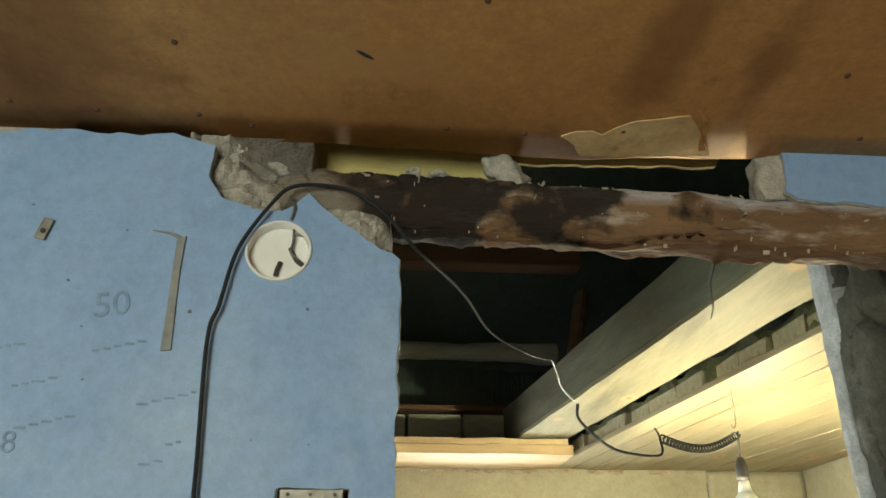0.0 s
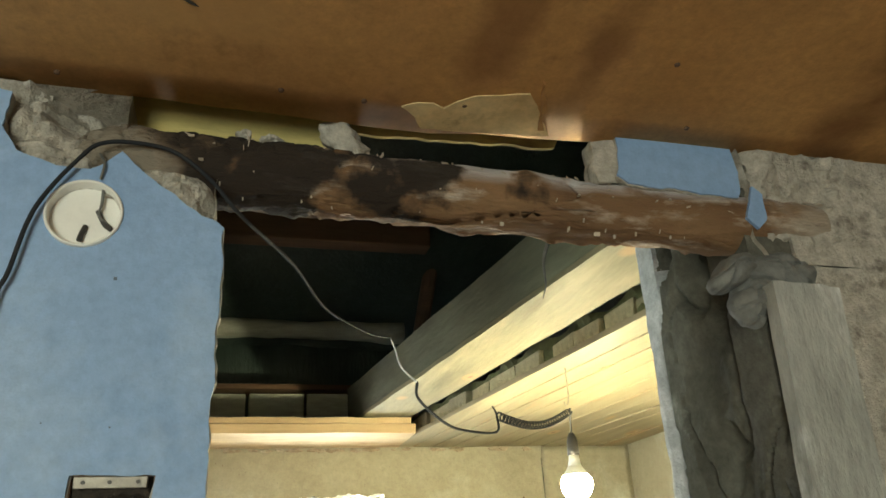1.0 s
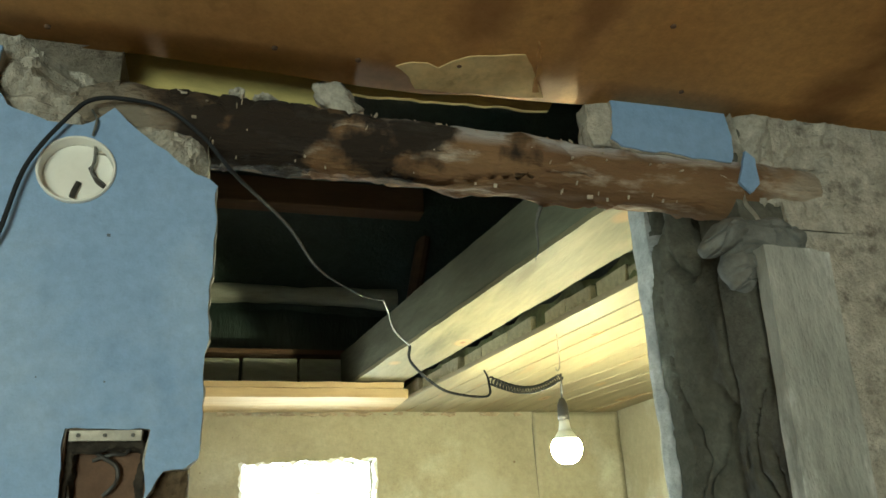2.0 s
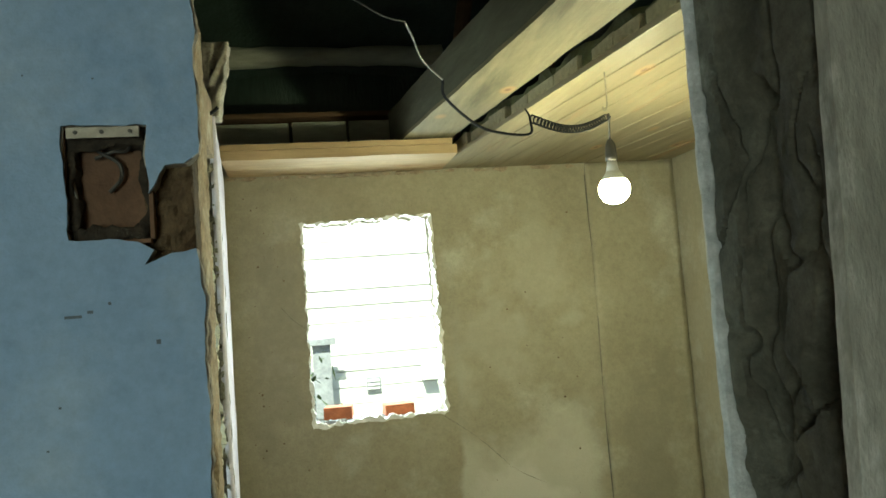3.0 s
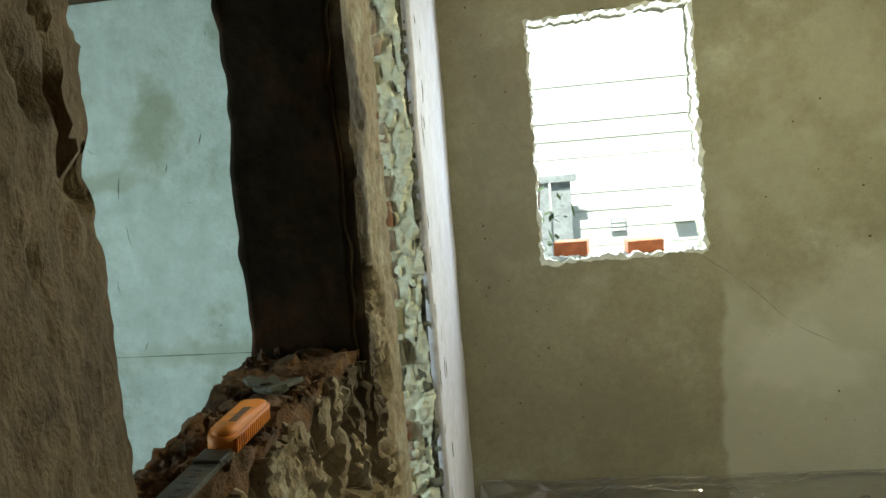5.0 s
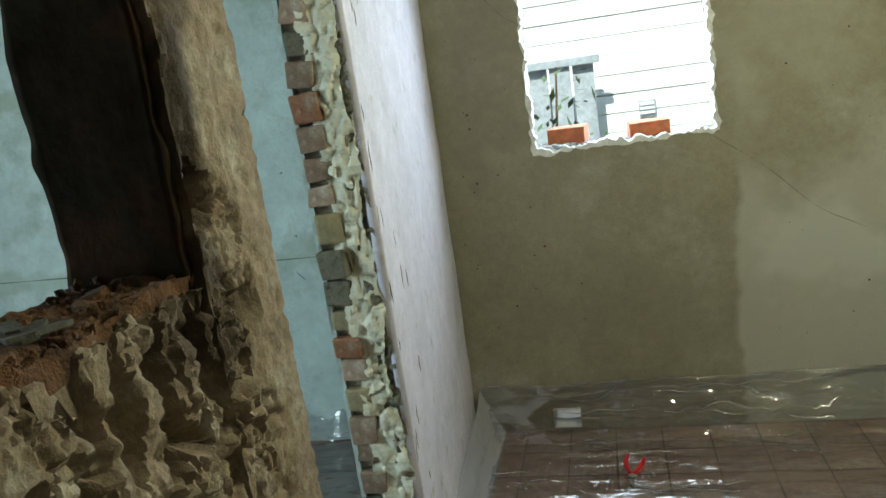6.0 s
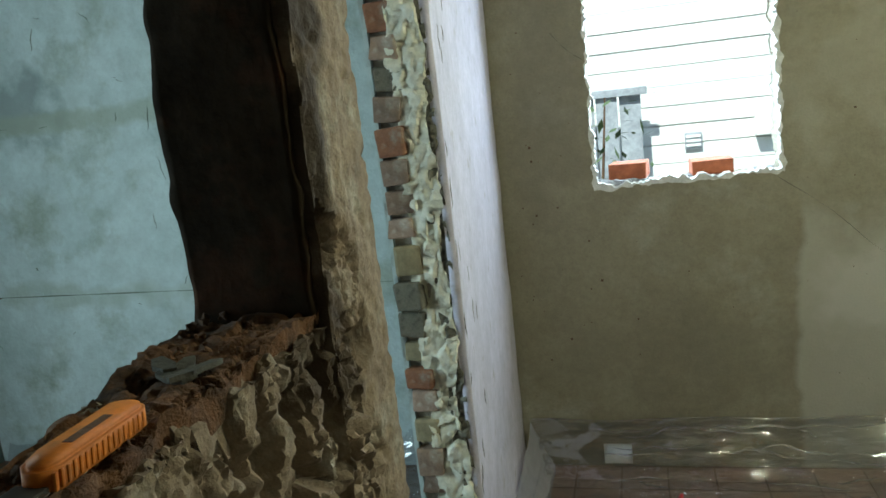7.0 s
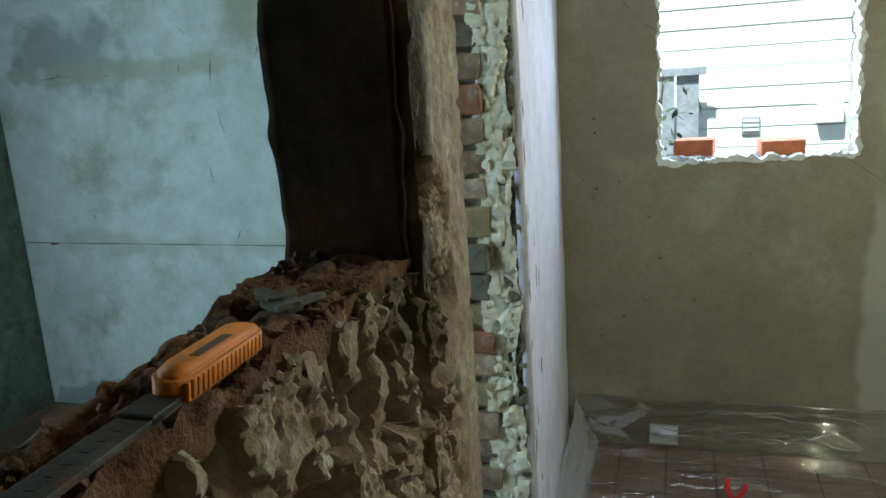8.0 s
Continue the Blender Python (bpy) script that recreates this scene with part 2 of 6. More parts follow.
def knots(m, stretch):
    """Dark oval knots along the grain."""
    n, l = m.node_tree.nodes, m.node_tree.links
    b = n["Principled BSDF"]
    col = b.inputs["Base Color"].links[0].from_socket
    tc, mp, vo = n.new("ShaderNodeTexCoord"), n.new("ShaderNodeMapping"), n.new("ShaderNodeTexVoronoi")
    mp.inputs["Scale"].default_value = stretch
    vo.inputs["Scale"].default_value = 1.0
    l.new(tc.outputs["Object"], mp.inputs[0])
    l.new(mp.outputs[0], vo.inputs["Vector"])
    for lo, hi, tint, most in ((0.17, 0.11, (0.36, 0.22, 0.10), 0.7), (0.085, 0.055, (0.13, 0.06, 0.03), 0.85)):
        r = n.new("ShaderNodeMapRange")
        r.inputs[1].default_value, r.inputs[2].default_value = lo, hi
        r.inputs[3].default_value, r.inputs[4].default_value = 0.0, most
        l.new(vo.outputs["Distance"], r.inputs[0])
        x = n.new("ShaderNodeMix")
        x.data_type = "RGBA"
        x.inputs[7].default_value = (*tint, 1)
        l.new(r.outputs[0], x.inputs[0])
        l.new(col, x.inputs[6])
        col = x.outputs[2]
    l.new(col, b.inputs["Base Color"])


knots(PINE, (6.5, 2.6, 3.0))
knots(JOISTWOOD, (5.0, 3.2, 3.0))
knots(PINEX, (2.4, 6.0, 7.0))
BURNT = burnt_log_material()
PINKBRICK = mat("pink_brick", (0.40, 0.20, 0.125), (0.33, 0.165, 0.10), 14, 0.93, 0.7, 120, stain=(0.42, 0.36, 0.30), stain_scale=22, stain_at=0.58, vary=0.2, speck=0.35)
MORTARB = mat("crumbly_grey_mortar", (0.22, 0.21, 0.17), (0.13, 0.125, 0.10), 30, 0.95, 0.9, 180, stain=(0.05, 0.045, 0.035), stain_scale=30, stain_at=0.6, speck=0.5)


def blots(m, rows):
    """Soft marks with a shape of their own, stains and painted shade: rows of place, size, tint and strength."""
    n, l = m.node_tree.nodes, m.node_tree.links
    b = n["Principled BSDF"]
    col = b.inputs["Base Color"].links[0].from_socket
    tc = n.new("ShaderNodeTexCoord")
    t = n.new("ShaderNodeTexNoise")
    t.inputs["Scale"].default_value, t.inputs["Detail"].default_value = 7, 8
    l.new(tc.outputs["Object"], t.inputs["Vector"])
    for place, size, tint, most in rows:
        mp = n.new("ShaderNodeMapping")
        mp.vector_type = "TEXTURE"
        mp.inputs["Location"].default_value = place
        mp.inputs["Scale"].default_value = size
        l.new(tc.outputs["Object"], mp.inputs[0])
        ln = n.new("ShaderNodeVectorMath")
        ln.operation = "LENGTH"
        l.new(mp.outputs[0], ln.inputs[0])
        ad = n.new("ShaderNodeMath")
        ad.operation = "MULTIPLY_ADD"
        ad.inputs[1].default_value = -3.6
        l.new(t.outputs[0], ad.inputs[0])
        l.new(ln.outputs["Value"], ad.inputs[2])
        r = n.new("ShaderNodeMapRange")
        r.inputs[1].default_value, r.inputs[2].default_value = -0.55, -1.35
        r.inputs[3].default_value, r.inputs[4].default_value = 0.0, most
        l.new(ad.outputs[0], r.inputs[0])
        x = n.new("ShaderNodeMix")
        x.data_type = "RGBA"
        x.inputs[7].default_value = (*tint, 1)
        l.new(r.outputs[0], x.inputs[0])
        l.new(col, x.inputs[6])
        col = x.outputs[2]
    l.new(col, b.inputs["Base Color"])


# a grey damp blot high on the limewash, olive tide lines under it
blots(CYAN, [((-2.08, 3.478, 1.53), (0.30, 1, 0.13), (0.20, 0.235, 0.23), 0.75), ((-1.75, 3.478, 1.44), (0.62, 1, 0.035), (0.33, 0.36, 0.28), 0.6),
             ((-1.22, 3.478, 1.62), (0.10, 1, 0.20), (0.27, 0.29, 0.20), 0.7), ((-0.9, 3.478, 0.74), (1.4, 1, 0.05), (0.36, 0.40, 0.34), 0.6)])
# shadow streaks of the bulb's light painted on the hardboard, among brown stains
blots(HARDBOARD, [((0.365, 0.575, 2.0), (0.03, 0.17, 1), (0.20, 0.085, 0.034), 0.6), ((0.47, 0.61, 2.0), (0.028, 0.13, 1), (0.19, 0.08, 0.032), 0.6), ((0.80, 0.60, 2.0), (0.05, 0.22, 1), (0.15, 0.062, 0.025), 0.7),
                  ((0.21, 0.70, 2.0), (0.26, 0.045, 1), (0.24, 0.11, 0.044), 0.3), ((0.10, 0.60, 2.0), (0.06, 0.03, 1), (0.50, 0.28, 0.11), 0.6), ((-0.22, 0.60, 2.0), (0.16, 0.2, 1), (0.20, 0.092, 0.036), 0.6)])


def fresh_field(m):
    """A lighter, soft-edged field of newer plaster low on the wall."""
    n, l = m.node_tree.nodes, m.node_tree.links
    b = n["Principled BSDF"]
    col = b.inputs["Base Color"].links[0].from_socket
    tc, sep, t, t2 = n.new("ShaderNodeTexCoord"), n.new("ShaderNodeSeparateXYZ"), n.new("ShaderNodeTexNoise"), n.new("ShaderNodeTexNoise")
    t.inputs["Scale"].default_value, t.inputs["Detail"].default_value = 5, 6
    t2.inputs["Scale"].default_value, t2.inputs["Detail"].default_value = 2.6, 7
    l.new(tc.outputs["Object"], sep.inputs[0])
    for k in (t, t2):
        l.new(tc.outputs["Object"], k.inputs["Vector"])

    def field(src, wob, scale, lo, hi):
        a = n.new("ShaderNodeMath")
        a.operation, a.inputs[1].default_value = "MULTIPLY_ADD", scale
        l.new(wob, a.inputs[0])
        l.new(src, a.inputs[2])
        r = n.new("ShaderNodeMapRange")
        r.interpolation_type = "SMOOTHSTEP"
        r.inputs[1].default_value, r.inputs[2].default_value = lo, hi
        l.new(a.outputs[0], r.inputs[0])
        return r.outputs[0]

    side = field(sep.outputs[0], t.outputs[0], 0.10, 0.893, 0.922)
    top = field(sep.outputs[2], t2.outputs[0], 1.1, 1.72, 1.28)
    end = field(sep.outputs[0], t.outputs[0], 0.10, 1.58, 1.48)
    both = n.new("ShaderNodeMath")
    both.operation = "MULTIPLY"
    l.new(side, both.inputs[0])
    l.new(top, both.inputs[1])
    most = n.new("ShaderNodeMath")
    most.operation, most.inputs[1].default_value = "MULTIPLY", 0.66
    ends = n.new("ShaderNodeMath")
    ends.operation = "MULTIPLY"
    l.new(both.outputs[0], ends.inputs[0])
    l.new(end, ends.inputs[1])
    l.new(ends.outputs[0], most.inputs[0])
    x = n.new("ShaderNodeMix")
    x.data_type = "RGBA"
    x.inputs[7].default_value = (0.48, 0.465, 0.40, 1)
    l.new(most.outputs[0], x.inputs[0])
    l.new(col, x.inputs[6])
    l.new(x.outputs[2], b.inputs["Base Color"])


# paler plaster clouds, plus shade painted beside the corners and under the window
blots(FARPLASTER, [((1.05, 3.49, 1.30), (0.30, 1, 0.16), (0.40, 0.385, 0.325), 0.35), ((1.30, 3.49, 1.62), (0.22, 1, 0.20), (0.41, 0.395, 0.33), 0.3), ((0.10, 3.49, 1.35), (0.14, 1, 0.5), (0.20, 0.18, 0.13), 0.5),
                   ((0.5, 3.49, 0.45), (0.5, 1, 0.22), (0.205, 0.185, 0.135), 0.4), ((1.75, 3.49, 0.6), (0.2, 1, 0.5), (0.21, 0.19, 0.14), 0.6)])
fresh_field(FARPLASTER)
blots(FARPLASTER, [((1.12, 3.49, 0.62), (0.20, 1, 0.16), (0.56, 0.55, 0.50), 0.45), ((1.36, 3.49, 0.86), (0.12, 1, 0.14), (0.33, 0.31, 0.25), 0.4)])
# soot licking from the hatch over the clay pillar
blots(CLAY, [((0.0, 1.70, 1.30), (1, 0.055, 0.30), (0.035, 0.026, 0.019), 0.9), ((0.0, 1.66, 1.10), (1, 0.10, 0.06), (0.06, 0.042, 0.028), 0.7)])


def film_material(name, tint, gloss, milk):
    m = bpy.data.materials.new(name)
    m.use_nodes = True
    n, l = m.node_tree.nodes, m.node_tree.links
    out = n["Material Output"]
    n.remove(n["Principled BSDF"])
    tr, gl, di = n.new("ShaderNodeBsdfTransparent"), n.new("ShaderNodeBsdfGlossy"), n.new("ShaderNodeBsdfDiffuse")
    tr.inputs[0].default_value = (tint, tint, tint * 1.02, 1)
    gl.inputs["Roughness"].default_value = 0.04
    di.inputs[0].default_value = (0.70, 0.70, 0.80, 1)
    tc, mp = n.new("ShaderNodeTexCoord"), n.new("ShaderNodeMapping")
    mp.inputs["Scale"].default_value = (0.55, 1.6, 1.6)
    vo, no, ad, bp = n.new("ShaderNodeTexVoronoi"), n.new("ShaderNodeTexNoise"), n.new("ShaderNodeMath"), n.new("ShaderNodeBump")
    vo.inputs["Scale"].default_value, no.inputs["Scale"].default_value, no.inputs["Detail"].default_value = 11, 9, 3
    ad.operation = "ADD"
    bp.inputs["Strength"].default_value, bp.inputs["Distance"].default_value = 0.9, 0.022
    l.new(tc.outputs["Object"], mp.inputs[0])
    l.new(mp.outputs[0], no.inputs["Vector"])
    l.new(mp.outputs[0], vo.inputs["Vector"])
    l.new(vo.outputs["Distance"], ad.inputs[0])
    l.new(no.outputs[0], ad.inputs[1])
    l.new(ad.outputs[0], bp.inputs["Height"])
    l.new(bp.outputs[0], gl.inputs["Normal"])
    lw = n.new("ShaderNodeLayerWeight")
    lw.inputs[0].default_value = 0.5
    pw = n.new("ShaderNodeMath")
    pw.operation = "POWER"
    pw.inputs[1].default_value = 3.5
    l.new(lw.outputs["Facing"], pw.inputs[0])
    fr = n.new("ShaderNodeMapRange")
    fr.inputs[3].default_value, fr.inputs[4].default_value = gloss, 0.85
    l.new(pw.outputs[0], fr.inputs[0])
    a, b = n.new("ShaderNodeMixShader"), n.new("ShaderNodeMixShader")
    l.new(fr.outputs[0], a.inputs[0])
    l.new(tr.outputs[0], a.inputs[1])
    l.new(gl.outputs[0], a.inputs[2])
    b.inputs[0].default_value = milk
    l.new(a.outputs[0], b.inputs[1])
    l.new(di.outputs[0], b.inputs[2])
    l.new(b.outputs[0], out.inputs[0])
    return m


FILM = film_material("clear_polythene", 0.84, 0.17, 0.03)
MILKFILM = film_material("bunched_polythene", 0.85, 0.18, 0.38)
FOLDFILM = film_material("folded_polythene", 0.90, 0.42, 0.06)


# ---- mesh helpers ----
def part(name, bm, material, parent=None, label="", smooth=False, crisp=0):
    me = bpy.data.meshes.new(name)
    bmesh.ops.recalc_face_normals(bm, faces=bm.faces[:])
    bm.to_mesh(me)
    bm.free()
    me.materials.append(material)
    if smooth:
        for p in me.polygons:
            p.use_smooth = True
        if crisp:
            me.set_sharp_from_angle(angle=radians(crisp))
    ob = new(name, me)
    if parent:
        ob.parent = parent
    if label:
        tagged(ob, label)
    return ob


def thing(name, label, category, group="", kind=""):
    return tagged(new(name), label, category, group, kind)


def box(x0, x1, y0, y1, z0, z1, bevel=0.0, bm=None, m=None):
    bm = bm or bmesh.new()
    r = bmesh.ops.create_cube(bm, size=1)
    vs = r["verts"]
    bmesh.ops.scale(bm, vec=(x1 - x0, y1 - y0, z1 - z0), verts=vs)
    bmesh.ops.translate(bm, vec=((x0 + x1) / 2, (y0 + y1) / 2, (z0 + z1) / 2), verts=vs)
    if m:
        bmesh.ops.transform(bm, matrix=m, verts=vs)
    if bevel:
        es = list({e for v in vs for e in v.link_edges})
        bmesh.ops.bevel(bm, geom=es, offset=bevel, segments=2, affect="EDGES", profile=0.6)
    return bm


def nz(p, s, seed=0):
    return noise.noise(Vector(p) * s + Vector((seed * 7.3, seed * 3.1, -seed * 5.7)))


def ridged(p, s, seed=0, oct=4):
    v, a = 0.0, 0.5
    for i in range(oct):
        v += a * (1 - abs(nz(p, s * 2 ** i, seed + i)) * 2)
        a *= 0.5
    return v - 0.5


def chunk(p, s, seed=0):
    """Broken lumps: a cell's own height, its tilted face, and how deep in a gap p lies."""
    q = Vector((p[0] * s, p[1] * s, p[2] * s * 0.68)) + Vector((seed * 3.7, seed * 1.9, -seed * 2.3))
    d, c = noise.voronoi(q)
    k = [math.sin(c[0].dot(w)) * 4375.85 % 1 for w in (Vector((12.9, 78.2, 37.7)), Vector((39.3, 11.1, 83.1)), Vector((73.2, 52.3, 9.1)))]
    tilt = (q - c[0]).dot(Vector((k[1] - 0.5, k[1] - 0.5, k[2] - 0.5)))
    return k[0] - 0.5, tilt, max(0.0, 1 - (d[1] - d[0]) / 0.17)


def broken_clay(p):
    w = Vector(p) + Vector((nz(p, 30, 1), nz(p, 30, 2), nz(p, 30, 3))) * 0.009
    a, b = chunk((w[0], w[1], w[2] * 0.75), 23, 1), chunk(w, 60, 2)
    k = max(0.1, min(1.0, 0.6 + 1.5 * nz(p, 9, 7)))
    h = k * (0.014 * a[0] + 0.026 * a[1] - 0.024 * a[2] ** 2 + 0.005 * b[0] + 0.010 * b[1] - 0.006 * b[2])
    pit = max(0.0, nz((p[0], p[1], p[2] * 0.55), 24, 5) - 0.16)
    return h - 0.16 * pit + 0.004 * nz(p, 40, 8) + 0.004 * nz(p, 130, 4)


def rough_box(x0, x1, y0, y1, z0, z1, step, move, warp=None):
    """A closed box of fine quads; move(p, n) gives each point's shift, warp its last place."""
    dims = [(x0, x1), (y0, y1), (z0, z1)]
    n = [max(1, int(round((b - a) / step))) for a, b in dims]
    bm, verts = bmesh.new(), {}

    def vert(k):
        if k not in verts:
            p = Vector([a + (b - a) * i / c for (a, b), i, c in zip(dims, k, n)])
            nn = Vector([(-1 if i == 0 else 1 if i == c else 0) for i, c in zip(k, n)])
            p = p + move(p, nn)
            verts[k] = bm.verts.new(warp(p) if warp else p)
        return verts[k]

    for ax in range(3):
        u, v = (ax + 1) % 3, (ax + 2) % 3
        for side in (0, n[ax]):
            for i in range(n[u]):
                for j in range(n[v]):
                    ks = []
                    for di, dj in ((0, 0), (1, 0), (1, 1), (0, 1)):
                        k = [0, 0, 0]
                        k[ax], k[u], k[v] = side, i + di, j + dj
                        ks.append(vert(tuple(k)))
                    bm.faces.new(ks)
    return bm


def jag(points, step, amp, seed=0, closed=True):
    out, c = [], len(points)
    for i in range(c if closed else c - 1):
        a, b = Vector(points[i]), Vector(points[(i + 1) % c])
        d = b - a
        k = max(1, int(d.length / step))
        nrm = Vector((-d.y, d.x)).normalized() if d.length else Vector((0, 0))
        for j in range(k):
            p = a + d * j / k
            w = amp * (nz((p.x, p.y, seed), 31, seed) + 0.6 * nz((p.x, p.y, seed), 83, seed + 3))
            out.append(p + nrm * w)
    return out


def plate(loops, place, depth):
    """A flat plate with holes: loops of (u, v), first the outline; place(u, v, d) gives the point, d from 0 to depth."""
    bm = bmesh.new()
    edges = []
    for lp in loops:
        vs = [bm.verts.new(place(p[0], p[1], 0)) for p in lp]
        edges += [bm.edges.new((vs[i], vs[(i + 1) % len(vs)])) for i in range(len(vs))]
    bmesh.ops.triangle_fill(bm, edges=edges, use_beauty=True, use_dissolve=False)
    shift = Vector(place(0, 0, depth)) - Vector(place(0, 0, 0))
    r = bmesh.ops.extrude_face_region(bm, geom=bm.faces[:])
    bmesh.ops.translate(bm, vec=shift, verts=[g for g in r["geom"] if isinstance(g, bmesh.types.BMVert)])
    return bm


def facing(y):
    return lambda u, v, d: (u, y + d, v)


def rect(x0, x1, z0, z1):
    return [(x0, z0), (x1, z0), (x1, z1), (x0, z1)]


def smooth_path(pts, k=8):
    pts = [Vector(p) for p in pts]
    q = [pts[0] * 2 - pts[1]] + pts + [pts[-1] * 2 - pts[-2]]
    out = []
    for i in range(1, len(q) - 2):
        a, b, c, d = q[i - 1:i + 3]
        for j in range(k):
            t = j / k
            out.append(0.5 * (2 * b + (c - a) * t + (2 * a - 5 * b + 4 * c - d) * t * t + (3 * b - a - 3 * c + d) * t ** 3))
    return out + [pts[-1]]


def tube(pts, r, k=8, seg=8, bm=None, fine=True, wob=0.0):
    bm = bm or bmesh.new()
    ps = smooth_path(pts, k) if fine else [Vector(p) for p in pts]
    rings, up = [], Vector((0.31, 0.2, 0.93))
    for i, p in enumerate(ps):
        d = (ps[min(i + 1, len(ps) - 1)] - ps[max(i - 1, 0)]).normalized()
        s = d.cross(up).normalized()
        w = s.cross(d)
        rr = r(i / (len(ps) - 1)) if callable(r) else r
        rings.append([bm.verts.new(p + (s * math.cos(a) + w * math.sin(a)) * rr * (1 + wob * nz((p.x * 1, p.y, p.z + a), 12)))
                      for a in [2 * math.pi * j / seg for j in range(seg)]])
    for a, b in zip(rings, rings[1:]):
        for j in range(seg):
            bm.faces.new((a[j], a[(j + 1) % seg], b[(j + 1) % seg], b[j]))
    bm.faces.new(rings[0])
    bm.faces.new(rings[-1])
    return bm


def lathe(profile, m=None, seg=32):
    """profile: (radius, height) round z, closed at both ends where the radius is 0."""
    bm = bmesh.new()
    rings = []
    for r, h in profile:
        rings.append([bm.verts.new((0, 0, h))] if r == 0 else
                     [bm.verts.new((r * math.cos(2 * math.pi * j / seg), r * math.sin(2 * math.pi * j / seg), h)) for j in range(seg)])
    for a, b in zip(rings, rings[1:]):
        for j in range(seg):
            q = [a[j % len(a)], a[(j + 1) % len(a)], b[(j + 1) % len(b)], b[j % len(b)]]
            q = list(dict.fromkeys(q))
            if len(q) > 2:
                bm.faces.new(q)
    if m:
        bmesh.ops.transform(bm, matrix=m, verts=bm.verts[:])
    return bm


def still(p, n):
    return Vector((0, 0, 0))


# ---- the setting ----
FACE, BACK = 0.725, 0.94          # front and back of the wall between the rooms
FAR = 3.49                        # far wall
LEFT, RIGHT = 0.135, 0.69         # sides of the doorway


def setting():
    fl = part("floor", box(-2.7, 2.3, -2.5, 3.9, -0.12, 0.0), LINO)
    tagged(fl, "worn brown patterned linoleum floor", "floor", kind="structure")
    # far wall with the broken-out window and a small vent hole low down
    vent = rect(0.194, 0.293, 0.010, 0.086)
    hole = jag([(0.226, 1.0), (0.822, 1.015), (0.806, 1.908), (0.224, 1.888)], 0.007, 0.010, 2)
    w = part("wall_far", plate([rect(-2.6, 2.2, 0.001, 2.16), hole, vent], facing(FAR), 0.19), FARPLASTER)
    tagged(w, "grey-beige cement plaster wall with a rough window hole", "wall", kind="structure")
    # chipped plaster rim; its white colour stands for daylight glaring on the edge
    chips = jag([(0.236, 1.012), (0.812, 1.026), (0.797, 1.898), (0.233, 1.879)], 0.004, 0.017, 5)
    part("broken_edge", plate([hole, chips], facing(FAR + 0.002), 0.05), LITEDGE, w, "chipped plaster round the hole, whitened for the daylight on its edge")
    # right wall of the back room
    w = part("wall_right", box(2.0, 2.2, -2.4, FAR - 0.002, 0.001, 2.16), FARPLASTER)
    tagged(w, "plain grey-beige plastered side wall", "wall", kind="structure")
    # side room
    w = part("wall_cyan", plate([jag(rect(-2.43, -0.24, 0.002, 2.13), 0.5, 0.0)], facing(FAR - 0.012), 0.010), CYAN)
    tagged(w, "pale cyan limewashed wall with damp stains", "wall", kind="structure")
    w = part("wall_left", plate([[(-2.4, 0.001), (3.475, 0.001), (3.475, 2.16), (-2.4, 2.16)], [(0.97, 0.7), (1.97, 0.7), (1.97, 1.95), (0.97, 1.95)]],
                                lambda u, v, d: (-2.43 - d, u, v), 0.17), GREENGREY)
    tagged(w, "dark green-grey outer wall with a window hole", "wall", kind="structure")
    w = part("wall_back", plate([rect(-2.42, 1.99, 0.001, 2.1), rect(-1.5, -0.3, 0.7, 2.0)], lambda u, v, d: (u, -2.2 - d, v), 0.2), OLDPLASTER)
    tagged(w, "plain plastered wall with a window hole", "wall", kind="structure")
    c = part("ceiling_side", box(-2.42, -0.17, 0.95, FAR - 0.02, 2.13, 2.16), DARKWOOD)
    tagged(c, "dark boarded ceiling of the side room", "ceiling", kind="structure")


def ceiling_z(x, y):
    """The underside of the slightly sagging hardboard."""
    near = max(0.0, 1 - (0.725 - y) / 0.4)
    return 1.998 + 0.006 * nz((x, y, 0), 2.3, 4) + 0.008 * min(1, max(0, (0.725 - y) / 0.5)) - 0.010 * math.exp(-((x - 0.33) / 0.16) ** 2) * near


def brown_ceiling():
    bm = bmesh.new()
    nx, ny = 80, 60
    g = []
    for i in range(nx + 1):
        row = []
        for j in range(ny + 1):
            x = -2.42 + 4.41 * i / nx
            y = -2.19 + (0.742 + 2.19) * j / ny
            if j == ny:
                y += 0.006 * nz((x, 0, 0), 14, 2)
            row.append(bm.verts.new((x, y, ceiling_z(x, y))))
        g.append(row)
    for i in range(nx):
        for j in range(ny):
            bm.faces.new((g[i][j], g[i + 1][j], g[i + 1][j + 1], g[i][j + 1]))
    r = bmesh.ops.extrude_face_region(bm, geom=bm.faces[:])
    bmesh.ops.translate(bm, vec=(0, 0, 0.004), verts=[v for v in r["geom"] if isinstance(v, bmesh.types.BMVert)])
    tagged(part("ceiling", bm, HARDBOARD, smooth=True), "brown painted hardboard ceiling with stains, painted-in shadow streaks and nail heads", "ceiling", kind="structure")


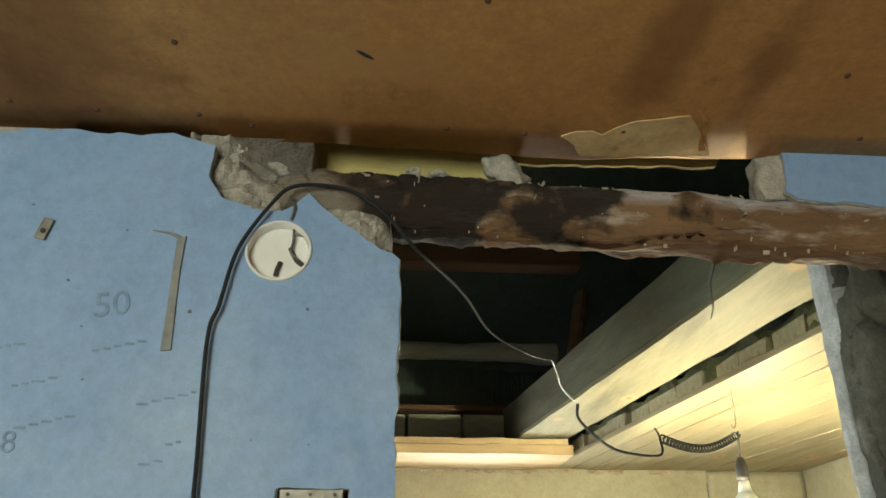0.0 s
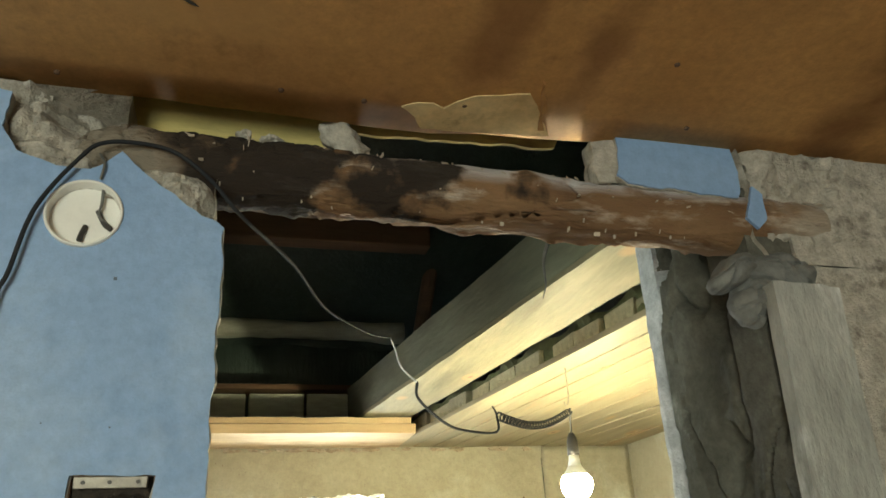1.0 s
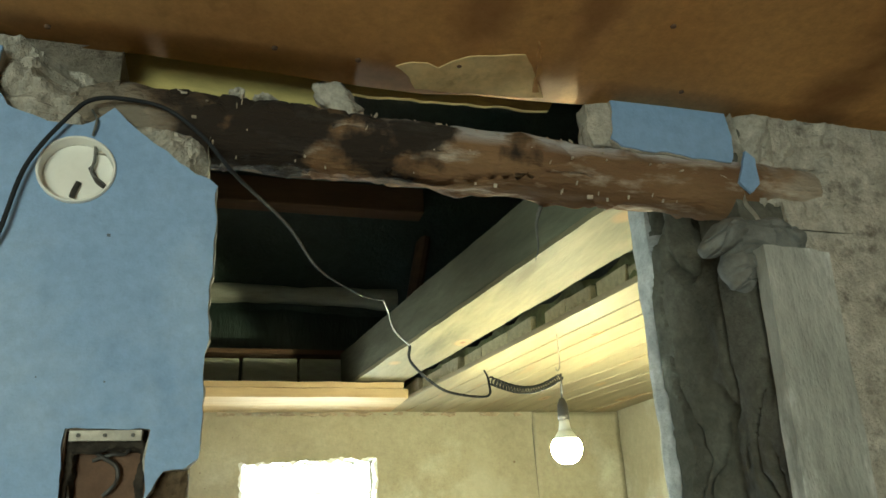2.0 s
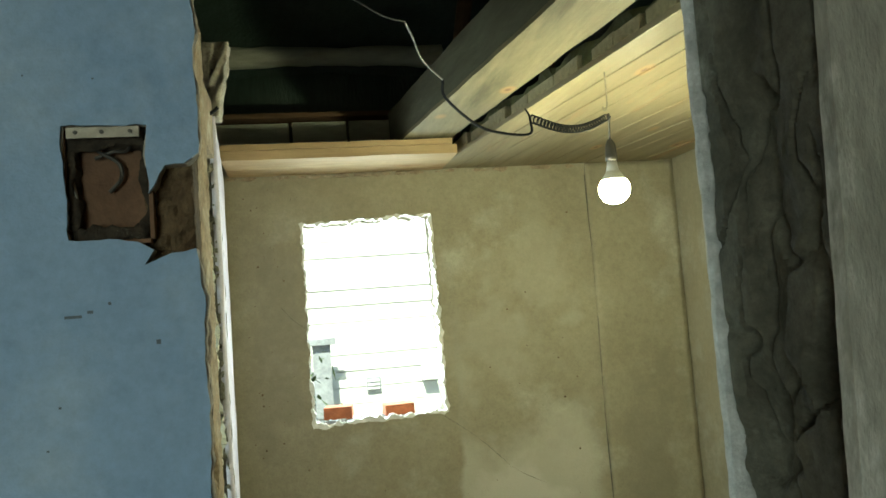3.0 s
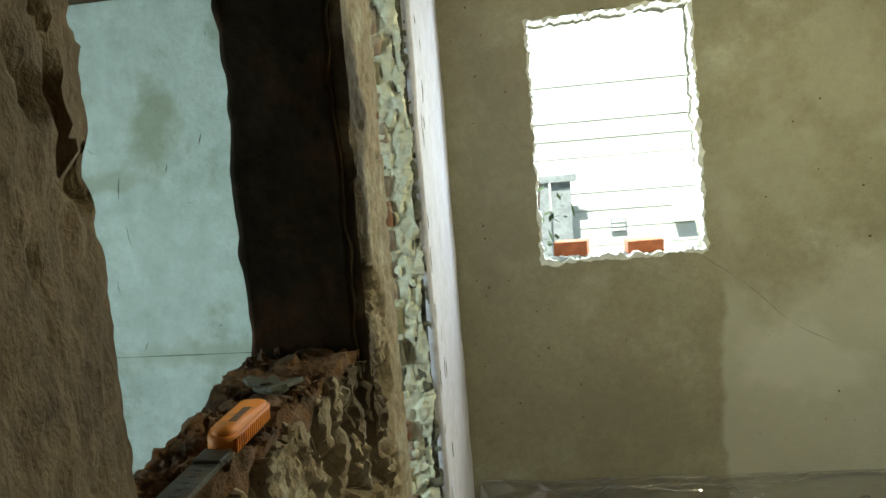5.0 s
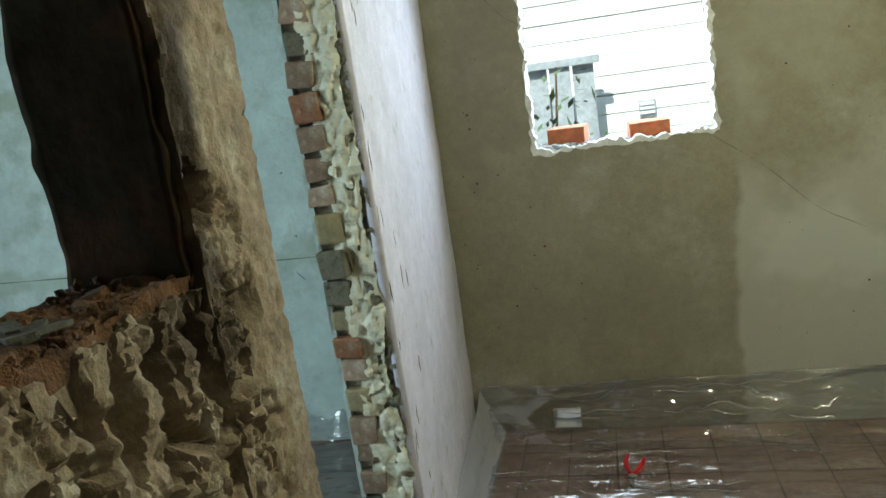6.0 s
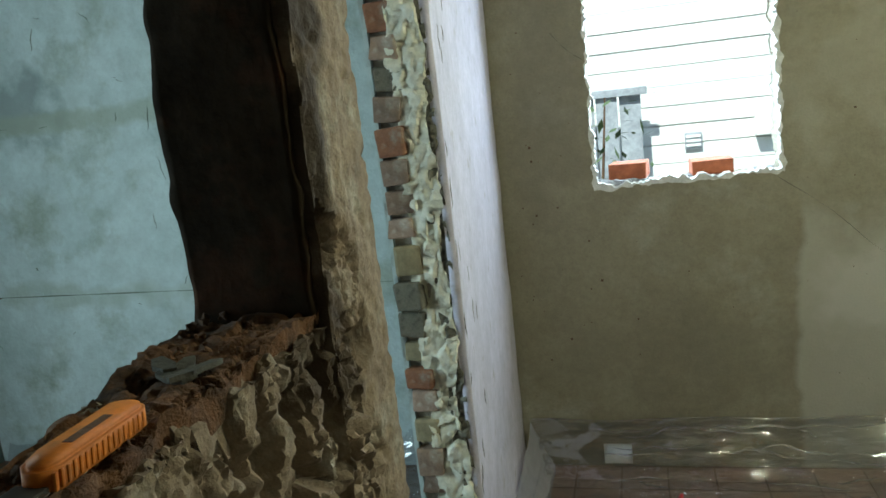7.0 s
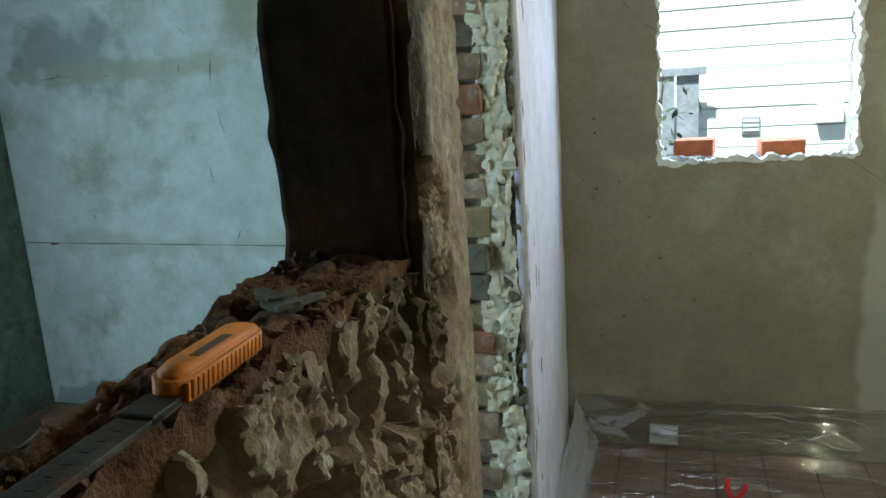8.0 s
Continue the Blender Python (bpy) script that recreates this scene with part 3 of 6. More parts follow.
def front_wall():
    """The blue wall left of the doorway: a painted plaster skin over a core of wood and clay."""
    wall = thing("wall_front", "blue painted plaster wall, broken open at its edge", "wall", kind="structure")
    out = [(-2.42, 0.001), (0.131, 0.001)]
    out += jag([(0.131, 0.001), (0.133, 1.30), (0.134, 1.518), (0.130, 1.541), (0.112, 1.538), (0.093, 1.530), (0.099, 1.541), (0.088, 1.549),
                (0.039, 1.552), (0.036, 1.640), (0.097, 1.639), (0.0975, 1.585), (0.104, 1.592), (0.110, 1.606), (0.124, 1.608), (0.135, 1.616),
                (0.136, 1.854), (0.128, 1.860), (0.115, 1.864), (0.090, 1.884), (0.060, 1.906), (0.042, 1.925), (0.033, 1.913), (0.018, 1.905),
                (-0.010, 1.905), (-0.044, 1.917), (-0.058, 1.940), (-0.056, 1.976), (-0.10, 1.990), (-0.14, 1.986), (-0.20, 1.990), (-0.27, 1.984), (-0.6, 1.990), (-2.42, 1.99)],
               0.007, 0.0035, 3, closed=False)[1:]
    out.append((-2.42, 1.99))
    ring = [(0.0185 + 0.0315 * math.cos(a), 1.860 + 0.0325 * math.sin(a)) for a in [2 * math.pi * i / 40 for i in range(40)]]
    skin = plate([out, ring], facing(FACE), 0.003)
    part("paint_skin", skin, BLUE, wall)
    under = [(p[0] + 0.0025 * nz((p[0], p[1], 0), 90, 2) + (0.001 if p[0] > 0.12 else 0), p[1]) for p in out]
    part("plaster_coat", plate([under, ring], facing(FACE + 0.0032), 0.013), OLDPLASTER, wall, "grey plaster coat under the paint")

    def core(p, n):
        a = 0.007 * nz(p, 11, 1) + 0.003 * nz(p, 60, 2) + 0.002 * nz(p, 140, 6)
        pit = max(0.0, nz((p.x, p.y, p.z * 0.7), 34, 9) - 0.12) * min(1.0, max(0.0, 0.35 + 2.2 * nz(p, 7, 5)))
        fib = 0.003 * ridged((p.x * 34, p.y * 34, p.z * 22), 1.0, 3) - 0.055 * pit
        edge = min(1.0, max(0.0, (p.x + 0.2) / 0.2))
        hollow = max(0.0, min(1.0, (0.11 - abs(p.z - 1.60) + 0.03 * nz(p, 20, 7)) / 0.03))
        v = n.normalized() * (a + fib) * edge if n.length else Vector((0, 0, 0))
        v.y = min(0.0, v.y) * 0.15 if n.y < 0 else v.y
        if n.x > 0:
            v.x -= 0.035 * hollow
        return v

    splay = lambda p: Vector((p.x - 0.27 * (p.y - 0.745) * max(0.0, min(1.0, (p.x + 0.1) / 0.2)), p.y, p.z))
    part("core", rough_box(-0.20, 0.129, FACE + 0.024, 1.03, 0.002, 1.875, 0.006, core, splay), FIBRE, wall, "rough clay and rotten wood core", smooth=True, crisp=32)
    part("core", box(-0.20, -0.03, FACE + 0.03, 0.90, 1.87, 2.04), OLDPLASTER, wall)
    part("core", box(-2.42, -0.205, FACE + 0.011, 0.90, 0.002, 2.06), OLDPLASTER, wall)

    def rubble(p, n):
        return Vector((0.004 * nz(p, 40, 5), min(0.006, 0.014 * ridged(p, 34, 6)), 0.004 * nz(p, 40, 7))) if n.y < 0 else Vector((0, 0, 0))

    def heap(p, n):
        if n.y >= 0:
            return Vector((0, 0, 0))
        q = p.x + 0.020 * nz(p, 30, 4) + 0.7 * (p.z - 1.93)
        back = max(0.0, q - 0.002) * 1.3
        d = noise.voronoi(Vector((p.x * 30 + nz(p, 30, 1), p.y * 30, p.z * 38 + nz(p, 30, 2))))[0]
        return Vector((0.004 * nz(p, 40, 5), back + 0.010 - 0.030 * min(0.6, d[1] - d[0]) + 0.012 * nz(p, 28, 6) + 0.004 * nz(p, 90, 2), 0.004 * nz(p, 40, 7)))

    part("broken_plaster", rough_box(-0.085, 0.042, FACE + 0.008, FACE + 0.09, 1.88, 1.995, 0.0035, heap), OLDPLASTER, wall, "crumbled grey plaster patch", smooth=True, crisp=32)
    part("broken_plaster", rough_box(0.060, 0.126, FACE + 0.006, FACE + 0.05, 1.855, 1.918, 0.0035,
         lambda p, n: rubble(p, n) + Vector((0.006 * nz(p, 35, 3) if n.x else 0, max(0.0, p.x + 0.012 * nz(p, 40, 2) - 0.112) * 1.6 + max(0.0, p.z - 1.908) * 1.5 if n.y < 0 else 0, 0))), OLDPLASTER, wall)
    part("torn_wood", rough_box(0.040, 0.110, FACE + 0.030, FACE + 0.22, 1.515, 1.70, 0.005, lambda p, n: n.normalized() * (0.012 * nz((p.x, p.y, p.z * 0.4), 26, 4) + 0.004 * ridged((p.x * 40, p.y * 40, p.z * 8), 1.0, 3)) if n.length else n, splay), DARKWOOD, wall, "dark broken stump of wood", smooth=True, crisp=32)
    part("torn_wood", rough_box(0.092, 0.128, FACE + 0.017, FACE + 0.05, 1.52, 1.622, 0.004, rubble), FIBRE, wall, "torn brown wood fibres")


def right_wall():
    wall = thing("wall_door_side", "sandy old plaster wall beside the doorway", "wall", kind="structure")

    def plas(p, n):
        if n.y < 0:
            return Vector((0, 0.007 * nz(p, 13, 8) - 0.005 * ridged(p, 17, 9) * (1 if p.z > 1.82 else 0.35), 0))
        return Vector((0, 0, 0))

    part("plaster", rough_box(0.749, 1.40, FACE + 0.004, BACK - 0.01, 0.002, 2.04, 0.016, plas), OLDPLASTER, wall)
    part("plaster", box(1.402, 1.995, FACE + 0.006, BACK - 0.01, 0.002, 2.04), OLDPLASTER, wall)

    def lumps(p, n):
        """Trowelled folds that hang downwards, ledges where one daub overlaps the next, torn holes."""
        wy, wz = p.y + 0.020 * nz(p, 16, 1), p.z + 0.045 * nz(p, 8, 2)
        fold = abs(nz((0, wy * 22, wz * 6), 1.0, 3))
        daub = nz((0, wy * 7, wz * 5), 1.0, 4) * 3.0
        step = math.floor(daub) + min(1.0, (daub - math.floor(daub)) * 5.0)
        h = 0.012 * nz((0, wy * 13, wz * 5), 1.0, 5) + 0.010 * step - 0.020 * math.exp(-(fold / 0.10) ** 2) + 0.007 * ridged((0, wy * 15, wz * 9), 1.0, 9, 3) + 0.004 * nz(p, 34, 6) + 0.0016 * nz(p, 95, 7)
        torn = max(0.0, min(1.0, (1.52 - p.z) / 0.12))
        h -= 0.09 * torn * max(0.0, nz((0, p.y, p.z * 0.7), 27, 8) - 0.22)
        h = max(-0.022, min(1.15 * h + 0.004, 0.010))
        k = max(0.0, min(1.0, (BACK + 0.014 - p.y) / 0.02))
        h = h * k - 0.002 * (1 - k)
        v = Vector((-h, 0, 0)) if n.x < 0 else Vector((0, 0, 0))
        if n.y < 0:
            v.y = -0.4 * h
        return v

    part("mortar_reveal", rough_box(RIGHT + 0.011, 0.748, FACE + 0.012, BACK + 0.014, 0.5, 2.0, 0.0045, lumps), MORTAR, wall, "lumpy dark cement mortar on the reveal", smooth=True, crisp=40)

    def edge(p, n):
        up, low = max(0.0, min(1.0, (p.z - 1.78) / 0.08)), max(0.0, min(1.0, (1.62 - p.z) / 0.3))
        wide = 0.006 + 0.034 * up + 0.009 * low + 0.004 * nz((0, 0, p.z), 9, 3) + 0.002 * nz((0, 0, p.z), 60, 4)
        over = max(0.0, (BACK + 0.020 - wide) - p.y)
        x = 0.0022 * nz(p, 26, 11) + min(0.038, over * 2.0)
        if n.y < 0:
            x = max(0.0, RIGHT + 0.038 - p.x)
        return Vector((x if n.x < 0 or n.y < 0 else 0, 0.002 * nz(p, 40, 12) if n.y > 0 else 0, 0))

    # smeared edge of render, its colour lightened for daylight from the back room
    part("render_edge", rough_box(RIGHT - 0.001, 0.74, BACK - 0.045, BACK + 0.020, 0.002, 2.0, 0.005, edge), PALEMORTAR, wall, "smeared render edge, coloured paler for the daylight it catches")
    part("render", box(0.742, 1.995, BACK - 0.009, BACK + 0.012, 0.002, 2.04), FARPLASTER, wall)

    bm = bmesh.new()
    for k, (x, z, rx, rz, lean) in enumerate(((0.716, 1.838, 0.056, 0.030, -0.1), (0.672, 1.846, 0.036, 0.019, 0.5), (0.744, 1.850, 0.030, 0.020, -0.3), (0.690, 1.812, 0.026, 0.032, 0.2))):
        for v in bmesh.ops.create_icosphere(bm, subdivisions=5, radius=1)["verts"]:
            c = v.co
            q = Vector((c.x * rx + k, 0, c.z * rz))
            q += Vector((nz(q, 26, 1), 0, nz(q, 26, 2))) * 0.010
            d = noise.voronoi(Vector((q.x * 24, 0, q.z * 44)))[0]
            r = 1 + 0.35 * nz(q, 24, k) + 0.16 * nz(q, 70, k + 3)
            h = 0.008 * nz(q, 40, 5) + 0.005 * ridged((q.x * 26, 0, q.z * 60), 1.0, 6) - 0.006 * max(0.0, 1 - (d[1] - d[0]) / 0.12)
            v.co = Vector((x + c.x * rx * r, FACE + 0.018 + c.y * 0.026 - (h if c.y < 0 else 0), z + c.z * rz * r + lean * c.x * rx))
    part("mortar_daub", bm, mat("half_dry_mortar", (0.23, 0.235, 0.225), (0.13, 0.13, 0.12), 20, 0.9, 0.6, 120, mottle=0.25), wall, "folded daub of grey mortar", smooth=True, crisp=40)
    # the painted strip above the lintel
    strip = jag([(0.542, 1.948), (0.556, 1.938), (0.62, 1.938), (0.694, 1.934), (0.700, 1.950), (0.695, 2.004), (0.550, 2.004), (0.546, 1.966)], 0.008, 0.004, 8)
    part("paint_strip", plate([strip], facing(FACE + 0.006), 0.002), BLUE, wall, "strip of blue painted plaster")
    part("strip_backing", plate([[(p[0] + 0.002 * nz((p[0], p[1], 0), 80, 3), p[1] - 0.0015) for p in strip]], facing(FACE + 0.0082), 0.025), OLDPLASTER, wall)

    lumpy = lambda p, n: Vector((0.008 * nz(p, 40, 3), 0.012 * nz(p, 34, 4) if n.y < 0 else 0, 0.006 * nz(p, 40, 5)))
    part("strip_backing", rough_box(0.524, 0.552, FACE + 0.012, FACE + 0.04, 1.942, 2.0, 0.0035, lumpy), OLDPLASTER, wall, smooth=True)

    def ragged(p, n):
        if n.y < 0:
            return Vector((0, 0.010 - 0.022 * ridged(p, 26, 3) + 0.008 * nz(p, 40, 6) + max(0.0, 0.728 - p.x + 0.02 * nz(p, 30, 7)) * 0.8 + max(0.0, 1.885 - p.z) * 0.7 + (0.03 if p.x < 0.806 + 0.012 * nz(p, 40, 9) and 1.896 < p.z < 1.930 + 0.004 * nz(p, 60, 1) else 0), 0))
        return Vector((0.012 * nz(p, 40, 2) if n.x < 0 else 0, 0, 0))

    part("ragged_plaster", rough_box(0.704, 0.90, FACE - 0.002, FACE + 0.06, 1.855, 2.01, 0.0045, ragged), OLDPLASTER, wall, "ragged broken plaster by the lintel's end", smooth=True, crisp=32)
    chip = jag([(0.690, 1.905), (0.703, 1.892), (0.716, 1.905), (0.716, 1.935), (0.706, 1.945)], 0.006, 0.002, 9)
    part("paint_strip", plate([chip], facing(FACE - 0.004), 0.004), BLUE, wall)


def lintel():
    def shape(t):
        return 0.0335 + 0.002 * math.sin(t * 9) + 0.003 * nz((t * 3, 0, 0), 2.0, 3)

    pts = [(-0.012, 0.772, 1.937), (0.06, 0.764, 1.934), (0.25, 0.759, 1.927), (0.45, 0.759, 1.921), (0.62, 0.760, 1.914), (0.722, 0.758, 1.912), (0.806, 0.750, 1.914)]
    bm = tube(pts, lambda t: shape(t) * (1 - 0.25 * max(0.0, (t - 0.80) / 0.20) - 0.45 * max(0.0, (0.12 - t) / 0.12)), 60, 52)
    for v in bm.verts:
        p = v.co
        r = 0.0035 * ridged((p.x * 7, p.y * 30, p.z * 30), 1.0, 2) + 0.0018 * nz(p, 45, 1) + 0.0022 * nz((p.x * 30, p.y * 90, p.z * 90), 1.0, 5)
        r -= 0.008 * math.exp(-(nz((p.x * 6, p.y * 34, p.z * 34), 1.0, 7) / 0.05) ** 2) * max(0.0, min(1.0, 0.4 + 2 * nz(p, 8, 6)))
        c = chunk((p.x, p.y, p.z), 42, 3)
        r += (0.002 * c[0] - 0.003 * c[2]) * max(0.0, min(1.0, (0.34 - p.x) / 0.1))
        p.z += r
        p.y -= r * 0.8
    # unseen board, added to narrow the bulb's light on the front ceiling
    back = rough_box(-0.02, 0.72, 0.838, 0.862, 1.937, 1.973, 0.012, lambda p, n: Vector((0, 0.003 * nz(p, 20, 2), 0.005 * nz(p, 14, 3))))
    tagged(part("back_lintel", back, DARKWOOD), "unseen dark board added behind the log to limit the bulb's light", "board")
    log = part("lintel_log", bm, BURNT, smooth=True)
    tagged(log, "old rounded log lintel, charred black at one end", "log")


def log_flecks():
    """Pale splinters and flakes clinging to the log."""
    rnd = random.Random(14)
    bm = bmesh.new()
    for i in range(95):
        x = rnd.uniform(0.08, 0.72)
        a = rnd.choice((rnd.uniform(-75, -45), rnd.uniform(-60, 60), rnd.uniform(20, 75)))
        cz, cy = 1.936 - 0.034 * x, 0.7605
        r = 0.0335
        c = Vector((x, cy - r * math.cos(radians(a)), cz + r * math.sin(radians(a))))
        w, h = 0.0006 + 0.0042 * rnd.random() ** 3, 0.0004 + 0.0009 * rnd.random() ** 2
        if rnd.random() < 0.25:
            w, h = h, w
        m = Matrix.Translation(c) @ Matrix.Rotation(radians(a), 4, "X") @ Matrix.Rotation(radians(rnd.uniform(-25, 25)), 4, "Y")
        box(-w, w, -0.0018, 0.003, -h, h, min(w, h) * 0.6, bm, m)
    tagged(part("log_flecks", bm, mat("pale_flake", (0.52, 0.46, 0.38), (0.36, 0.28, 0.20), 60, 0.9, 0.3, 200)), "pale flakes and splinters on the charred log", "flakes", kind="stuff")


def stove_wall():
    """The broken brick-and-clay wall with a hatch, its sill and its soot-black far jamb."""
    wall = thing("wall_hatch", "broken clay and brick wall with a sooty hatch", "wall", kind="structure")

    def clay(p, n):
        if not n.length:
            return Vector((0, 0, 0))
        broken = min(1.0, max(0.0, (p.z - 0.70 + 0.08 * nz(p, 9, 4)) / 0.22)) * max(0.2, min(1.0, (1.80 - p.y) / 0.06))
        h = 0.005 * nz(p, 14, 6) + 0.003 * nz(p, 60, 3) + broken * (broken_clay(p) if n.x > 0 or n.z > 0 else 0)
        v = n.normalized() * h
        if n.z > 0:
            v += Vector((0, 0, 0.012 * nz(p, 9, 3)))
        return v

    taper = lambda p: Vector((p.x * (0.165 - 0.17 * (1.69 - min(p.y, 1.70))) / 0.130 if p.x < 0 else p.x, p.y, p.z))
    part("sill_wall", rough_box(-0.124, 0.010, 1.045, 1.775, 0.62, 1.118, 0.0037, clay, taper), CLAY, wall, "crumbling clay-rendered lower wall", smooth=True, crisp=32)
    part("sill_wall", rough_box(-0.122, 0.004, 1.045, 1.70, 0.002, 0.618, 0.03, clay), CLAY, wall)

    def bed(p, n):
        if not n.length:
            return Vector((0, 0, 0))
        a = chunk(p, 30, 6)
        up = 0.010 * nz(p, 12, 2) + 0.010 * nz(p, 27, 3) + 0.007 * a[0] + 0.012 * a[1] - 0.006 * a[2] + 0.003 * nz(p, 90, 4)
        return Vector((0.014 * nz(p, 16, 1) + 0.006 * nz(p, 50, 9), 0, up if n.z > 0 else 0))

    part("clay_bed", rough_box(-0.130, -0.004, 1.046, 1.69, 1.098, 1.130, 0.0045, bed, taper), ORANGECLAY, wall, "crumbly burnt orange clay on the sill", smooth=True, crisp=32)

    def pil(p, n):
        if not n.length:
            return Vector((0, 0, 0))
        h = 0.002 * nz(p, 14, 6) + 0.0035 * ridged((p.x * 26, p.y * 26, p.z * 14), 1, 4) + 0.003 * nz(p, 70, 3)
        rim = 1.795 - 0.24 * max(0.0, p.z - 1.12) + 0.04 * nz(p, 12, 8)
        low = max(0.0, min(1.0, (1.50 - p.z) / 0.12)) * max(0.0, min(1.0, (rim - p.y) / 0.03)) * max(0.0, min(1.0, (p.z - 0.70) / 0.1))
        h -= 0.010 * max(0.0, nz(p, 45, 9) - 0.3)
        if n.x > 0:
            h += low * (broken_clay(p) - 0.004)
        return n.normalized() * h

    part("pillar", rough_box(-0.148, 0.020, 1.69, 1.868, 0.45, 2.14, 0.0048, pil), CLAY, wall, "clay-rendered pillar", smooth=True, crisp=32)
    part("pillar", box(-0.14, 0.014, 1.70, 1.86, 0.002, 0.449), CLAY, wall)
    part("soot_lining", rough_box(-0.152, 0.002, 1.679, 1.694, 1.10, 2.13, 0.008, lambda p, n: (n.normalized() * ((0.005 * nz((0, 0, p.z), 9, 3) + 0.005 * nz((0, 0, p.z), 40, 5) if n.x else 0) + 0.003 * nz(p, 12, 4) + 0.0012 * nz(p, 60, 2))) if n.length else n), SOOT, wall, "soot-black jamb of the hatch", smooth=True)
    part("lintel_block", box(-0.15, 0.0, 1.045, 1.66, 2.02, 2.14), CLAY, wall)
    part("lintel_block", box(-0.14, -0.02, 1.872, 2.44, 1.97, 2.14), CLAY, wall)


def side_wall():
    """The wall stub whose broken end shows its bricks; its right face is whitewashed."""
    wall = thing("wall_side", "broken-ended brick wall with a whitewashed face", "wall", kind="structure")
    Y0 = 2.455

    def skew(p):
        return Vector((p.x - 0.072 * (p.y - Y0), p.y, p.z))

    part("brick_core", rough_box(-0.150, -0.035, Y0 + 0.01, FAR - 0.014, 0.002, 2.14, 0.05, still, skew), OLDPLASTER, wall)
    part("whitewashed_face", rough_box(-0.034, -0.014, Y0 - 0.006, FAR - 0.002, 0.002, 2.10, 0.014,
         lambda p, n: Vector((0.003 * nz((p.x, p.y, p.z * 0.8), 11, 3) if n.x > 0 else 0, 0.006 * nz(p, 22, 4) if n.y < 0 else 0, 0)), skew), WHITEWASH, wall, "cracked pinkish-white plaster face", smooth=True)
    part("cyan_face", rough_box(-0.162, -0.151, Y0 - 0.004, FAR - 0.014, 0.002, 2.12, 0.02,
         lambda p, n: Vector((0, 0.006 * nz(p, 30, 5) if n.y < 0 else 0, 0)), skew), CYAN, wall)
    lean = lambda p: Vector((p.x + 0.18 * (p.z - 2.10), p.y, p.z))
    part("wall_top", rough_box(-0.075, -0.004, Y0, Y0 + 0.09, 2.102, 2.33, 0.006, lambda p, n: Vector((0.006 * nz(p, 22, 3) + 0.004 * nz(p, 60, 4), 0.010 * nz((p.x * 2, p.y, p.z * 0.5), 30, 5), 0.006 * nz(p, 40, 6))), lean), OLDPLASTER, wall, "ragged plaster post above the wall", smooth=True)
    rnd = random.Random(4)
    z, mats = 0.03, [BRICK, BRICK, PALEBRICK, PINKBRICK, MORTARB]
    meshes = []
    for k in range(6):
        bm = box(-0.031, 0.031, -0.03, 0.03, -0.029, 0.029, 0.006)
        for v in bm.verts:
            v.co += Vector((nz(v.co, 30, k), nz(v.co, 34, k + 2), nz(v.co, 28, k + 4))) * 0.007
        me = bpy.data.meshes.new("brick")
        bm.to_mesh(me)
        bm.free()
        me.materials.append(mats[k % 5])
        meshes.append(me)
    while z < 2.1:
        ob = new("brick", meshes[rnd.randrange(6)])
        s = rnd.uniform(0.75, 1.1)
        ob.parent = wall
        ob.matrix_basis = pose(-0.122 + rnd.uniform(-0.006, 0.006), Y0 + 0.018 + rnd.uniform(-0.012, 0.008), z, 0, rnd.uniform(-4, 4), rnd.uniform(-6, 6)) @ Matrix.Diagonal((1, 1, s, 1))
        z += 0.058 * s + rnd.uniform(0.006, 0.020)

    bm = bmesh.new()
    for i in range(26):
        y, z0 = Y0 + 0.004 + 0.20 * rnd.random() ** 2, rnd.uniform(0.35, 1.95)
        L = rnd.uniform(0.012, 0.07)
        pts = [(-0.0135 - 0.072 * (y + k * 0.003 * rnd.uniform(-1, 1) - Y0), y + rnd.uniform(-0.003, 0.003), z0 + L * k / 4) for k in range(5)]
        bm_t = tube(pts, lambda t: 0.0002 + 0.0007 * math.sin(3.1 * t), 3, 5)
        me = bpy.data.meshes.new("crack_piece")
        bm_t.to_mesh(me)
        bm_t.free()
        bm.from_mesh(me)
        bpy.data.meshes.remove(me)
    tagged(part("face_cracks", bm, MORTARB, wall, "short dark cracks in the whitewash"), kind="stuff")

    def mort(p, n):
        return Vector((0.008 * nz(p, 25, 3), -0.018 * ridged(p, 22, 4) - 0.008 * nz(p, 55, 5) if n.y < 0 else 0, 0)) if n.length else n

    part("mortar_fill", rough_box(-0.066, -0.026, Y0 - 0.004, Y0 + 0.04, 0.01, 2.12, 0.006, mort), MORTARB, wall, "grey crumbling mortar")
    def foam(p, n):
        if not n.length:
            return n
        wide = nz((0, 0, p.z), 5, 7)
        v = Vector((0.008 * nz((0, 0, p.z), 4, 2), 0, 0))
        if n.x:
            v.x += n.x * (0.016 * wide + 0.010 * nz((0, 0, p.z), 15, 3) + 0.007 * nz(p, 34, 3) + 0.006 * nz(p, 80, 4))
        if n.y < 0:
            c = chunk(p, 30, 4)
            v.y -= 0.008 * nz(p, 15, 5) + 0.006 * c[0] + 0.010 * c[1] - 0.004 * c[2] + 0.004 * nz(p, 80, 8) + 0.008 * nz((0, 0, p.z), 11, 9) - 0.06 * max(0.0, nz(p, 30, 4) - 0.30)
        return v

    bm = rough_box(-0.112, -0.042, Y0 - 0.013, Y0 + 0.02, 0.01, 2.02, 0.0045, foam)
